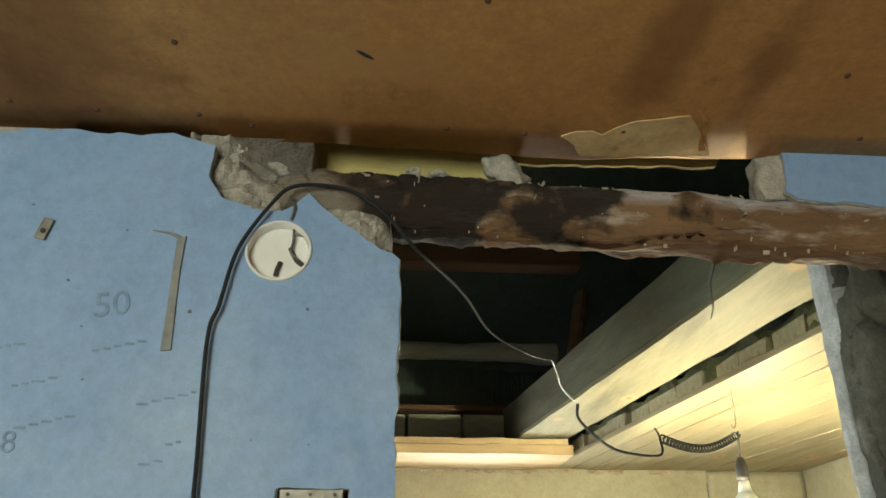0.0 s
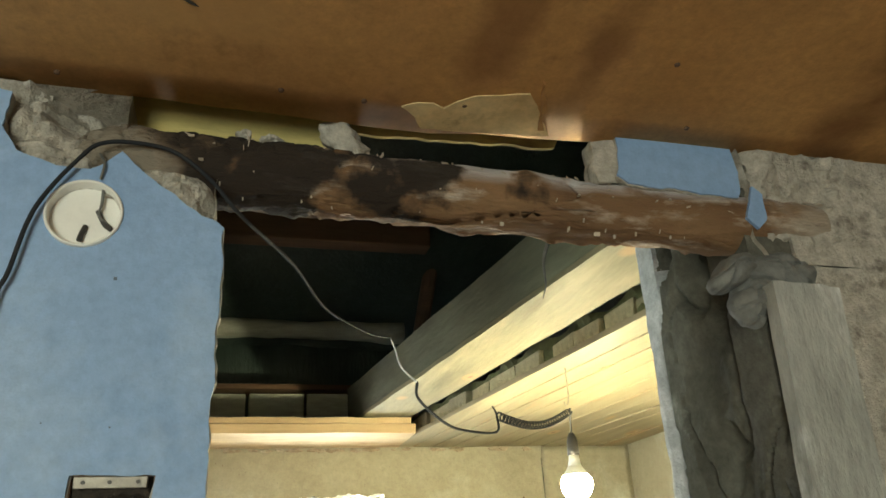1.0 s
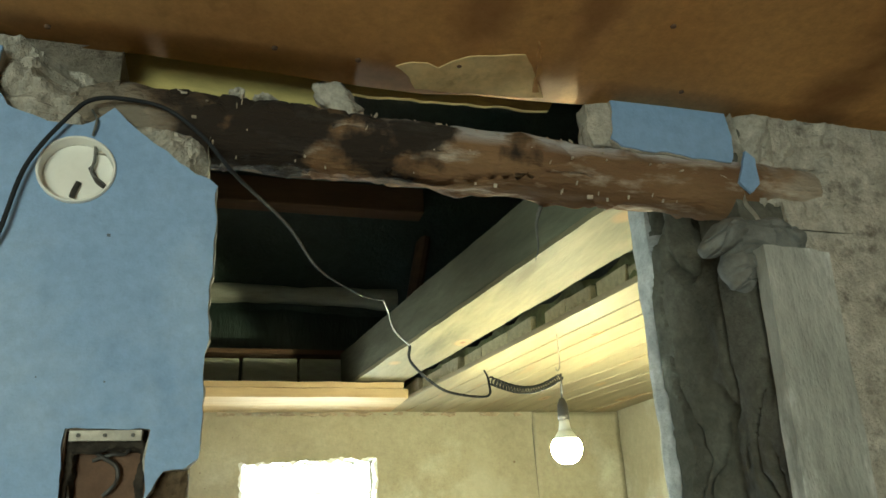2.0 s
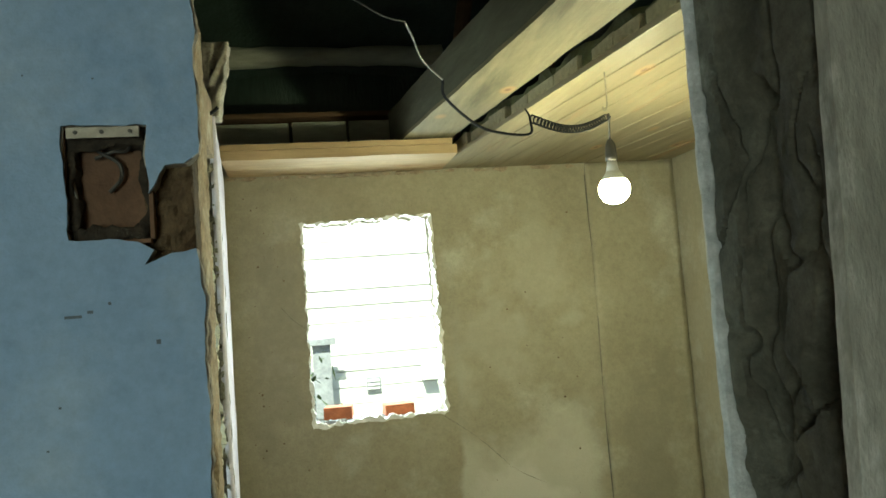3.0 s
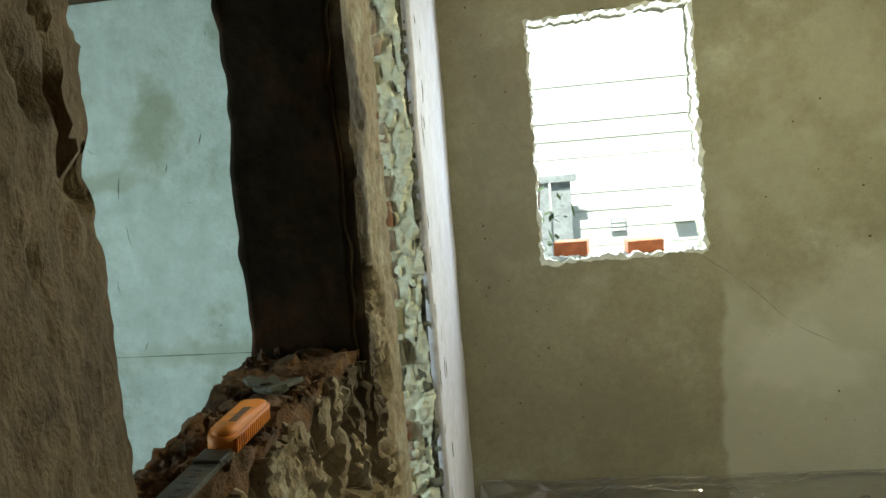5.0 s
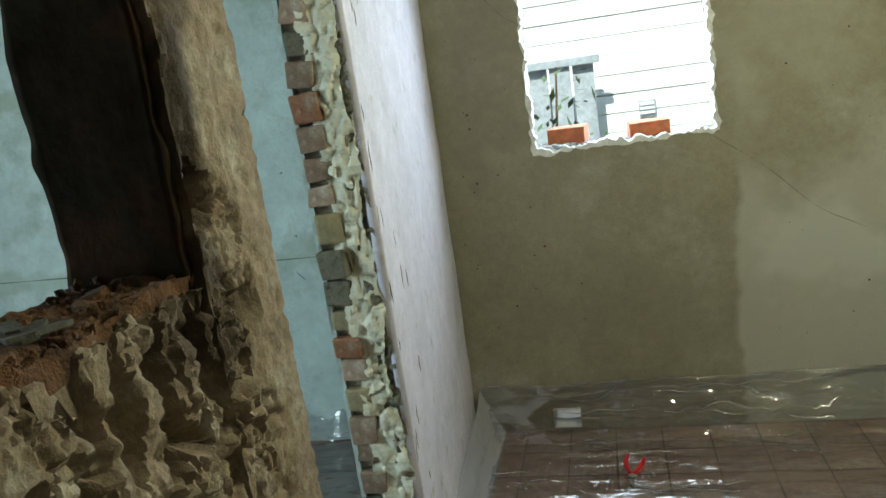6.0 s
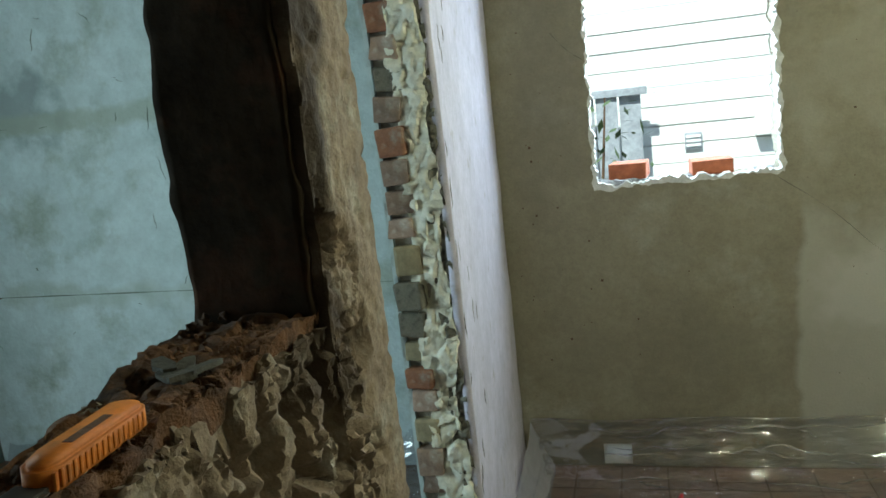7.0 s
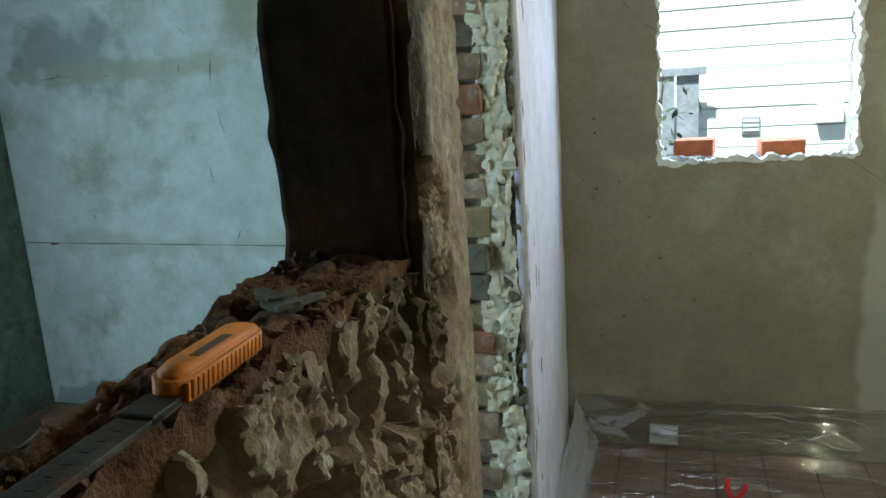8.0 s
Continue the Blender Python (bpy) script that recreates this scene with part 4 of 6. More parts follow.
    for i in range(14):
        z = rnd.uniform(0.02, 1.98)
        x = -0.080 + 0.008 * nz((0, 0, z), 4, 2) + rnd.uniform(-0.024, 0.024)
        r = rnd.uniform(0.005, 0.011)
        q = bmesh.ops.create_icosphere(bm, subdivisions=2, radius=r)["verts"]
        for v in q:
            v.co += Vector((nz(v.co, 120, i), nz(v.co, 120, i + 5), nz(v.co, 120, i + 9))) * r * 0.6
            v.co = Vector((v.co.x + x, v.co.y * 0.7 + Y0 - 0.012, v.co.z * 1.3 + z))
    tagged(part("lime_foam", bm, FOAM, wall, "lumps of yellowed lime and foam", smooth=True, crisp=32), kind="stuff")


setting()
brown_ceiling()
front_wall()
right_wall()
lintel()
log_flecks()
stove_wall()
side_wall()

# ---- the back room's ceiling and the attic ----
SKEW = 7.4


def plank_left(y):
    return 0.846 + 0.128 * (3.46 - y)


def back_ceiling():
    bm = bmesh.new()
    rnd = random.Random(8)
    m = pose(0.846, 3.46, 0, 0, 0, SKEW)
    x = 0.0
    while x < 1.9:
        w = rnd.uniform(0.085, 0.125)
        dz = rnd.uniform(-0.002, 0.002)
        box(x, x + w - 0.0035, -2.6, 0.06, 2.103 + dz, 2.121 + dz, 0.003, bm, m)
        x += w
    geom = bm.verts[:] + bm.edges[:] + bm.faces[:]
    bmesh.ops.bisect_plane(bm, geom=geom, plane_co=(1.99, 0, 0), plane_no=(1, 0, 0), clear_outer=True)
    geom = bm.verts[:] + bm.edges[:] + bm.faces[:]
    bmesh.ops.bisect_plane(bm, geom=geom, plane_co=(0, FAR - 0.003, 0), plane_no=(0, 1, 0), clear_outer=True)
    geom = bm.verts[:] + bm.edges[:] + bm.faces[:]
    bmesh.ops.bisect_plane(bm, geom=geom, plane_co=(0, BACK + 0.02, 0), plane_no=(0, -1, 0), clear_outer=True)
    tagged(part("ceiling_planks", bm, PINE), "fresh pine plank ceiling, open along one side", "ceiling", kind="structure")
    # clay-bedded bricks along the planks' open edge
    meshes = []
    for k in range(4):
        b = box(-0.045, 0.045, -0.085, 0.085, -0.026, 0.026, 0.006)
        for v in b.verts:
            v.co += Vector((nz(v.co, 30, k), nz(v.co, 34, k + 2), nz(v.co, 28, k + 4))) * 0.012
        me = bpy.data.meshes.new("ceiling_brick")
        b.to_mesh(me)
        b.free()
        me.materials.append(PALEBRICK)
        meshes.append(me)
    y = 3.36
    while y > 1.1:
        ob = new("loose_brick", meshes[rnd.randrange(4)])
        L = rnd.uniform(0.75, 1.35)
        ob.matrix_basis = pose(plank_left(y) + 0.065 + rnd.uniform(-0.01, 0.012), y, 2.151, 0, 0, SKEW + rnd.uniform(-4, 4)) @ Matrix.Diagonal((1, L, rnd.uniform(0.85, 1.15), 1))
        tagged(ob, "clay-grey brick laid along the ceiling's edge", "brick", "bricks on the ceiling's edge")
        y -= 0.17 * L + rnd.uniform(0.003, 0.012)
        if 2.45 < y < 2.6:
            y -= 0.09
    # fill of earth and moss above the planks
    def fill(p, n):
        return Vector((0.02 * nz(p, 12, 2), 0, 0.03 * nz(p, 10, 3) if n.z > 0 else 0))
    e = part("ceiling_fill", rough_box(0.035, 1.25, -2.5, 0.0, 2.124, 2.20, 0.04, fill, lambda p: m @ p), mat("moss_and_earth", (0.11, 0.12, 0.05), (0.07, 0.07, 0.035), 12, 0.95, 1.0, 60))
    tagged(e, "mossy earth fill above the plank ceiling", "fill", kind="stuff")


def joists():
    m = pose(0.652, 3.149, 0, 0, 0, SKEW)
    wob = lambda p, n: Vector((0.004 * nz(p, 5, 2) + (0.008 * nz((0, p.y, 0), 6, 5) if n.x > 0 else 0), 0, 0.003 * nz(p, 7, 3)))
    jo = thing("ceiling_joist", "heavy joist, dark grey-green sides and pale planed underside", "beam")
    # the body has a darker, greener colour than the underside
    part("joist_body", rough_box(0.002, 0.198, -2.2, 0.22, 2.186, 2.335, 0.03, wob, lambda p: m @ p), mat("dark_joist_side", (0.13, 0.13, 0.088), (0.075, 0.078, 0.052), 8, 0.9, 0.5, 50, stretch=(1, 0.15, 1)), jo, "dark grey-green side")
    part("planed_underside", rough_box(0.0, 0.20, -2.2, 0.22, 2.170, 2.184, 0.03, wob, lambda p: m @ p), JOISTWOOD, jo, "pale planed pine underside")
    wob = lambda p, n: Vector((0, 0.004 * nz(p, 7, 2) if n.y < 0 else 0, 0.003 * nz(p, 9, 3) + 0.0015 * nz(p, 40, 4)))
    beam = thing("wall_beam", "pale pine beam of two boards along the wall", "beam")
    part("lower_board", rough_box(-0.065, 0.87, 3.128, FAR - 0.003, 2.102, 2.138, 0.02, wob), PINEX, beam)
    part("upper_board", rough_box(-0.065, 0.85, 3.120, FAR - 0.003, 2.1395, 2.162, 0.02, wob), PINEX, beam)


def attic():
    rnd = random.Random(5)
    # roof: tar paper over dark boards, from the eave over the far wall up to the ridge
    roof = thing("roof", "dark tar-papered roof seen from inside the attic", "roof", kind="structure")
    m = Matrix.Translation((0, 4.1, 2.25)) @ Euler((radians(-33), 0, 0)).to_matrix().to_4x4()
    part("roof_sheet", box(-2.8, 2.5, -4.15, 0.1, 0.10, 0.14, 0, None, m), TAR, roof)
    m2 = Matrix.Translation((0, -2.7, 2.25)) @ Euler((radians(32), 0, 0)).to_matrix().to_4x4()
    part("roof_sheet", box(-2.8, 2.5, -0.1, 4.6, 0.10, 0.14, 0, None, m2), TAR, roof)
    g = [(-2.7, 2.1), (4.1, 2.1), (4.1, 2.3), (1.1, 4.5), (-2.7, 2.3)]
    for x in (-2.62, 2.22):
        part("gable", plate([g], lambda u, v, d, x=x: (x + d, u, v), 0.06), DARKWOOD, roof)
    part("tar_wall", rough_box(-0.6, 1.9, 3.72, 3.74, 2.12, 3.4, 0.03, lambda p, n: Vector((0, 0.02 * nz(p, 6, 2) + 0.006 * nz((p.x * 3, 0, p.z), 14, 3), 0))), TAR, roof, "crinkled black tar paper", smooth=True)
    bm = tube([(-0.5, 3.6, 2.675), (0.3, 3.6, 2.672), (0.93, 3.6, 2.668)], lambda t: 0.046 + 0.005 * math.sin(t * 8), 8, 14, wob=0.3)
    tagged(part("attic_log", bm, PALELOG, smooth=True), "weathered pale log under the roof", "log")
    b = box(-0.6, 0.95, 3.06, 3.16, 2.90, 3.02, 0.008)
    tagged(part("purlin", b, DARKWOOD), "dark brown roof purlin", "beam")
    for x0, x1 in ((0.93, 1.07), (1.36, 1.44)):
        b = tube([(x0, 3.5, 2.2), (x0 + 0.03, 3.45, 2.5), (x1, 3.2, 3.3)], 0.035, 4, 10)
        tagged(part("rafter", b, DARKWOOD), "dark slanting roof post", "rafter", "roof posts")
    b = box(0.80, 0.95, 3.64, 3.66, 2.70, 2.83, 0.003)
    tagged(part("board_scrap", b, PALELOG), "small grey board nailed in the attic", "board")
    for x0, x1 in ((-0.12, 0.20), (0.215, 0.455), (0.465, 0.66)):
        b = box(x0, x1, 3.53, 3.65, 2.164, 2.164 + rnd.uniform(0.17, 0.19), 0.006)
        tagged(part("concrete_block", b, PALELOG), "grey block on top of the wall", "block", "blocks on the wall")
    b = box(-0.3, 0.75, 3.50, 3.66, 2.362, 2.385, 0.004)
    tagged(part("attic_plank", b, DARKWOOD), "thin dark plank on the blocks", "plank")
    low = jag([(0.035, 1.955), (0.075, 1.955), (0.078, 1.990), (0.086, 1.990), (0.089, 1.955), (0.225, 1.955), (0.262, 2.008), (0.36, 2.012), (0.515, 2.015)], 0.012, 0.004, 6, closed=False)
    b = plate([low + [Vector((0.52, 2.05)), Vector((0.035, 2.05))]], facing(0.792), 0.005)
    tagged(part("yellow_plank", b, YELLOWPLANK), "yellowed plank behind the lintel", "plank")
    # boards over the front room's ceiling
    b = box(-2.42, 1.99, -2.19, 0.70, 2.06, 2.08)
    tagged(part("loft_boards", b, DARKWOOD), "dark loft boards above the hardboard", "boards", kind="structure")


back_ceiling()
joists()
attic()


# ---- things in the front room ----
def text_mesh(words, size):
    cu = bpy.data.curves.new("writing", "FONT")
    cu.body, cu.size, cu.extrude, cu.align_x, cu.align_y = words, size, 0.0004, "CENTER", "CENTER"
    ob = bpy.data.objects.new("writing", cu)
    me = bpy.data.meshes.new_from_object(ob)
    bpy.data.objects.remove(ob)
    me.materials.append(PENCIL)
    return me


def wall_writing():
    for words, x, z, s, lean in (("50", -0.128, 1.800, 0.034, 8), ("8", -0.191, 1.674, 0.026, 4)):
        ob = new("pencil_number", text_mesh(words, s))
        ob.matrix_basis = pose(x, FACE - 0.0006, z, 90, 0, 0) @ pose(0, 0, 0, 0, 0, lean)
        tagged(ob, "pencilled number on the blue wall", "writing", "pencil notes")
    rnd = random.Random(3)
    for x, z, w in ((-0.115, 1.762, 0.045), (-0.21, 1.76, 0.02), (-0.185, 1.727, 0.03), (-0.165, 1.693, 0.05), (-0.066, 1.715, 0.05), (-0.075, 1.659, 0.012), (-0.055, 1.676, 0.012)):
        bm = bmesh.new()
        c = x - w / 2
        while c < x + w / 2:
            k = rnd.uniform(0.004, 0.011)
            box(c, c + k, FACE - 0.0006, FACE - 0.0001, z - 0.0011 + 0.25 * (c - x), z + 0.0011 + 0.25 * (c - x), 0, bm)
            c += k + 0.0025
        tagged(part("pencil_note", bm, PENCIL), "faint illegible pencil note on the blue wall", "writing", "pencil notes")


def groove_strip():
    bm = plate([[(-0.0785, 1.867), (-0.0705, 1.872), (-0.0715, 1.835), (-0.0685, 1.758), (-0.0775, 1.757), (-0.0775, 1.80)]], facing(FACE - 0.0025), 0.0024)
    st = part("metal_strip", bm, TAPE)
    tagged(st, "narrow grey metal strip stuck on the blue wall", "strip")
    tail = tube([(-0.103, FACE - 0.001, 1.8775), (-0.085, FACE - 0.002, 1.874), (-0.074, FACE - 0.0015, 1.869)], lambda t: 0.0005 + 0.0016 * t, 6, 6)
    part("bent_tip", tail, TAPE, st)
    clip = part("wall_clip", box(-0.2085, -0.1985, FACE - 0.004, FACE - 0.0002, 1.864, 1.886, 0.001, None,
                                 Matrix.Translation((-0.2035, 0, 1.875)) @ Matrix.Rotation(radians(14), 4, "Y") @ Matrix.Translation((0.2035, 0, -1.875))), STEEL)
    tagged(clip, "small rusty metal clip on the blue wall", "clip")
    part("clip_hole", lathe([(0, 0), (0.0026, 0), (0.0026, 0.001), (0, 0.001)], pose(-0.2035, FACE - 0.0042, 1.872, 90, 0, 0), 12), DARKPLASTIC, clip)


def junction_box():
    c = (0.0185, FACE, 1.860)
    m = pose(*c, 90, 0, 0)
    jb = thing("junction_box", "open round white junction box in the blue wall", "junction box")
    part("rim", lathe([(0.0285, -0.028), (0.0312, -0.028), (0.0318, 0.002), (0.0306, 0.0032), (0.0292, 0.002), (0.0285, -0.028)], m, 48), WHITEPLASTIC, jb, smooth=True)
    part("back", lathe([(0, -0.0275), (0.0284, -0.0275), (0.0284, -0.0095), (0, -0.0085)], m, 40), WHITEPLASTIC, jb)
    part("wire_end", tube([(0.030, FACE + 0.007, 1.888), (0.031, FACE + 0.004, 1.872), (0.030, FACE + 0.005, 1.860), (0.041, FACE + 0.006, 1.850)], 0.0014, 6, 6), WIREWHITE, jb)
    part("wire_end", tube([(0.028, FACE + 0.007, 1.866), (0.035, FACE + 0.006, 1.853), (0.042, FACE + 0.004, 1.847)], 0.0022, 6, 6), DARKPLASTIC, jb)
    part("wire_end", tube([(0.020, FACE + 0.007, 1.851), (0.0175, FACE + 0.006, 1.842), (0.0165, FACE + 0.006, 1.836)], 0.0024, 6, 6), DARKPLASTIC, jb)
    part("wire_end", tube([(0.028, FACE - 0.002, 1.893), (0.030, FACE - 0.004, 1.908), (0.024, FACE + 0.002, 1.921)], 0.0012, 6, 6), WIREWHITE, jb)


def socket_box():
    x0, x1, z0, z1 = 0.037, 0.0965, 1.551, 1.6395
    sb = thing("wall_box", "rusty empty rectangular wall box with cut wires", "wall box")
    y1 = FACE + 0.0225
    part("back_plate", box(x0, x1, y1 - 0.002, y1, z0, z1), RUST, sb)
    for a in ((x0 - 0.003, x0, z0, z1), (x1, x1 + 0.003, z0, z1), (x0, x1, z0 - 0.003, z0), (x0, x1, z1, z1 + 0.003)):
        part("side_plate", box(a[0], a[1], FACE + 0.005, y1 - 0.002, a[2], a[3]), RUST, sb)
    # dark uneven border along the box's inner edges
    rim_mat = mat("black_crumble", (0.022, 0.018, 0.014), (0.05, 0.04, 0.03), 60, 0.95, 0.6, 200, stain=(0.22, 0.20, 0.17), stain_scale=70, stain_at=0.66)
    crumble = lambda p, n: Vector((0.006 * nz(p, 55, 2) + 0.003 * nz(p, 160, 4), 0.004 * nz(p, 70, 5), 0.006 * nz(p, 55, 3) + 0.003 * nz(p, 160, 6))) if n.length else n
    for a in ((x0 - 0.001, x0 + 0.007, z0, z1), (x1 - 0.005, x1 + 0.001, z0, z1 - 0.012), (x0, x1, z0 - 0.001, z0 + 0.009), (x0, x1, z1 - 0.016, z1 + 0.001)):
        part("grime_rim", rough_box(a[0], a[1], FACE + 0.009, y1 - 0.0025, a[2], a[3], 0.0028, crumble), rim_mat, sb, "dark crumbling pieces along the rim", smooth=True)
    st = part("strap", box(x0 + 0.002, x1 - 0.004, FACE + 0.001, FACE + 0.004, z1 - 0.0095, z1 - 0.0005, 0.0008), STEEL, sb, "pale steel strap with screw holes")
    for x in (x0 + 0.009, x0 + 0.028, x1 - 0.011):
        part("screw_hole", lathe([(0, 0), (0.0016, 0), (0.0016, 0.0008), (0, 0.0008)], pose(x, FACE + 0.0009, z1 - 0.005, 90, 0, 0), 10), DARKPLASTIC, st)
    part("strap", box(x0 + 0.012, x1 - 0.006, FACE + 0.012, FACE + 0.015, z0 + 0.001, z0 + 0.009, 0.0008), RUST, sb)
    part("wire_end", tube([(0.052, y1 - 0.004, 1.628), (0.062, FACE + 0.012, 1.620), (0.074, FACE + 0.014, 1.612), (0.075, FACE + 0.014, 1.600), (0.066, FACE + 0.016, 1.590)], 0.0017, 6, 6), DARKPLASTIC, sb)
    part("wire_end", tube([(0.085, y1 - 0.004, 1.632), (0.080, FACE + 0.014, 1.622), (0.070, FACE + 0.012, 1.621), (0.056, FACE + 0.016, 1.617)], 0.0015, 6, 6), DARKPLASTIC, sb)
    part("wire_end", tube([(0.040, y1 - 0.01, 1.600), (0.043, FACE + 0.01, 1.585), (0.041, FACE + 0.012, 1.566)], 0.0012, 6, 6), STEEL, sb)


def supply_cable():
    cab = thing("supply_cable", "black cable running over the wall and lintel to the lamp", "cable")
    part("wall_run", tube([(-0.030, 0.719, 1.50), (-0.030, 0.718, 1.631), (-0.036, 0.717, 1.764), (-0.029, 0.716, 1.80), (-0.018, 0.716, 1.858), (0.010, 0.715, 1.908),
                           (0.028, 0.717, 1.927), (0.060, 0.720, 1.931), (0.090, 0.722, 1.925), (0.122, 0.719, 1.898), (0.151, 0.722, 1.865), (0.208, 0.85, 1.872),
                           (0.256, 0.98, 1.871), (0.318, 1.08, 1.875), (0.350, 1.14, 1.886), (0.378, 1.18, 1.897)], lambda t: 0.0020 - 0.0007 * min(1, max(0, (t - 0.6) / 0.25)), 8, 8), BLACKCABLE, cab, smooth=True)
    part("bare_run", tube([(0.378, 1.18, 1.897), (0.400, 1.25, 1.899), (0.431, 1.35, 1.896), (0.494, 1.50, 1.907)], 0.0016, 8, 6), WIREWHITE, cab, "pale stripped wire", smooth=True)
    part("thin_run", tube([(0.494, 1.50, 1.907), (0.504, 1.53, 1.880), (0.590, 1.65, 1.856), (0.660, 1.72, 1.853), (0.747, 1.78, 1.862), (0.757, 1.80, 1.905)], 0.0030, 8, 6), BLACKCABLE, cab, smooth=True)
    pts = []
    a, b = Vector((0.762, 1.803, 1.903)), Vector((1.08, 2.10, 1.976))
    d = (b - a).normalized()
    s = d.cross(Vector((0, 0, 1))).normalized()
    w = s.cross(d)
    for i in range(26 * 8 + 1):
        t = i / (26 * 8)
        c = a.lerp(b, t) + Vector((0, 0, -0.030 * math.sin(math.pi * t)))
        an = 2 * math.pi * i / 8
        pts.append(c + (s * math.cos(an) + w * math.sin(an)) * 0.0095)
    part("coil", tube(pts, 0.0022, 1, 5, fine=False), BLACKCABLE, cab, "coiled stretch of cord", smooth=True)
    part("tail", tube([(1.08, 2.10, 1.976), (1.098, 2.13, 1.990), (1.118, 2.18, 1.965), (1.134, 2.22, 1.930)], 0.0028, 8, 6), BLACKCABLE, cab, smooth=True)
    hk = part("ceiling_hook", tube([(1.083, 2.10, 2.105), (1.084, 2.10, 2.03), (1.080, 2.10, 2.000), (1.072, 2.10, 1.995), (1.070, 2.10, 2.005)], 0.0018, 6, 6), STEEL)
    tagged(hk, "bent wire hook in the plank ceiling", "hook")
    hk = part("ceiling_hook", tube([(0.757, 1.80, 1.905), (0.752, 1.80, 1.918), (0.745, 1.795, 1.925)], 0.0022, 6, 6), BLACKCABLE, cab)
    stub = part("cable_stub", tube([(-0.07, 2.40, 2.15), (-0.060, 2.40, 2.118), (-0.045, 2.39, 2.098), (-0.022, 2.385, 2.090), (0.004, 2.38, 2.108)], 0.0050, 8, 8), BLACKCABLE)
    tagged(stub, "short bent stub of black cable by the wall", "cable")


def lamp():
    lp = thing("bulb_lamp", "bare lit bulb hanging in a dark socket", "lamp")
    m = pose(1.134, 2.22, 0)
    part("socket", lathe([(0, 1.940), (0.007, 1.938), (0.013, 1.925), (0.016, 1.915), (0.0175, 1.885), (0.0175, 1.872), (0, 1.872)], m, 24), DARKPLASTIC, lp, "dark plastic socket", smooth=True)
    part("collar", lathe([(0, 1.8715), (0.014, 1.8715), (0.016, 1.860), (0.019, 1.842), (0, 1.842)], m, 24), WHITEPLASTIC, lp, smooth=True)
    part("housing", lathe([(0, 1.8418), (0.019, 1.8418), (0.026, 1.832), (0.034, 1.820), (0.037, 1.8145), (0, 1.8145)], m, 32), WHITEPLASTIC, lp, "white plastic lamp housing", smooth=True)
    prof = [(0, 1.814), (0.037, 1.814), (0.045, 1.800), (0.046, 1.786), (0.041, 1.768), (0.031, 1.755), (0.016, 1.747), (0, 1.745)]
    part("glass", lathe(prof, m, 32), GLOW, lp, "glowing warm white dome", smooth=True)


def leaning_board():
    m = Matrix.Translation((0.690, 0, 1.824)) @ Matrix.Rotation(radians(2.6), 4, "Y") @ Matrix.Translation((-0.690, 0, -1.824))
    bm = rough_box(0.690, 0.772, 0.704, 0.722, 0.045, 1.824, 0.012, lambda p, n: Vector((0.0012 * nz(p, 20, 2), 0.0014 * nz(p, 25, 3), 0.003 * nz(p, 60, 3) if n.z > 0 else 0)), lambda p: m @ p)
    tagged(part("leaning_board", bm, BOARDGREY), "grey cement-smeared board standing against the wall", "board")


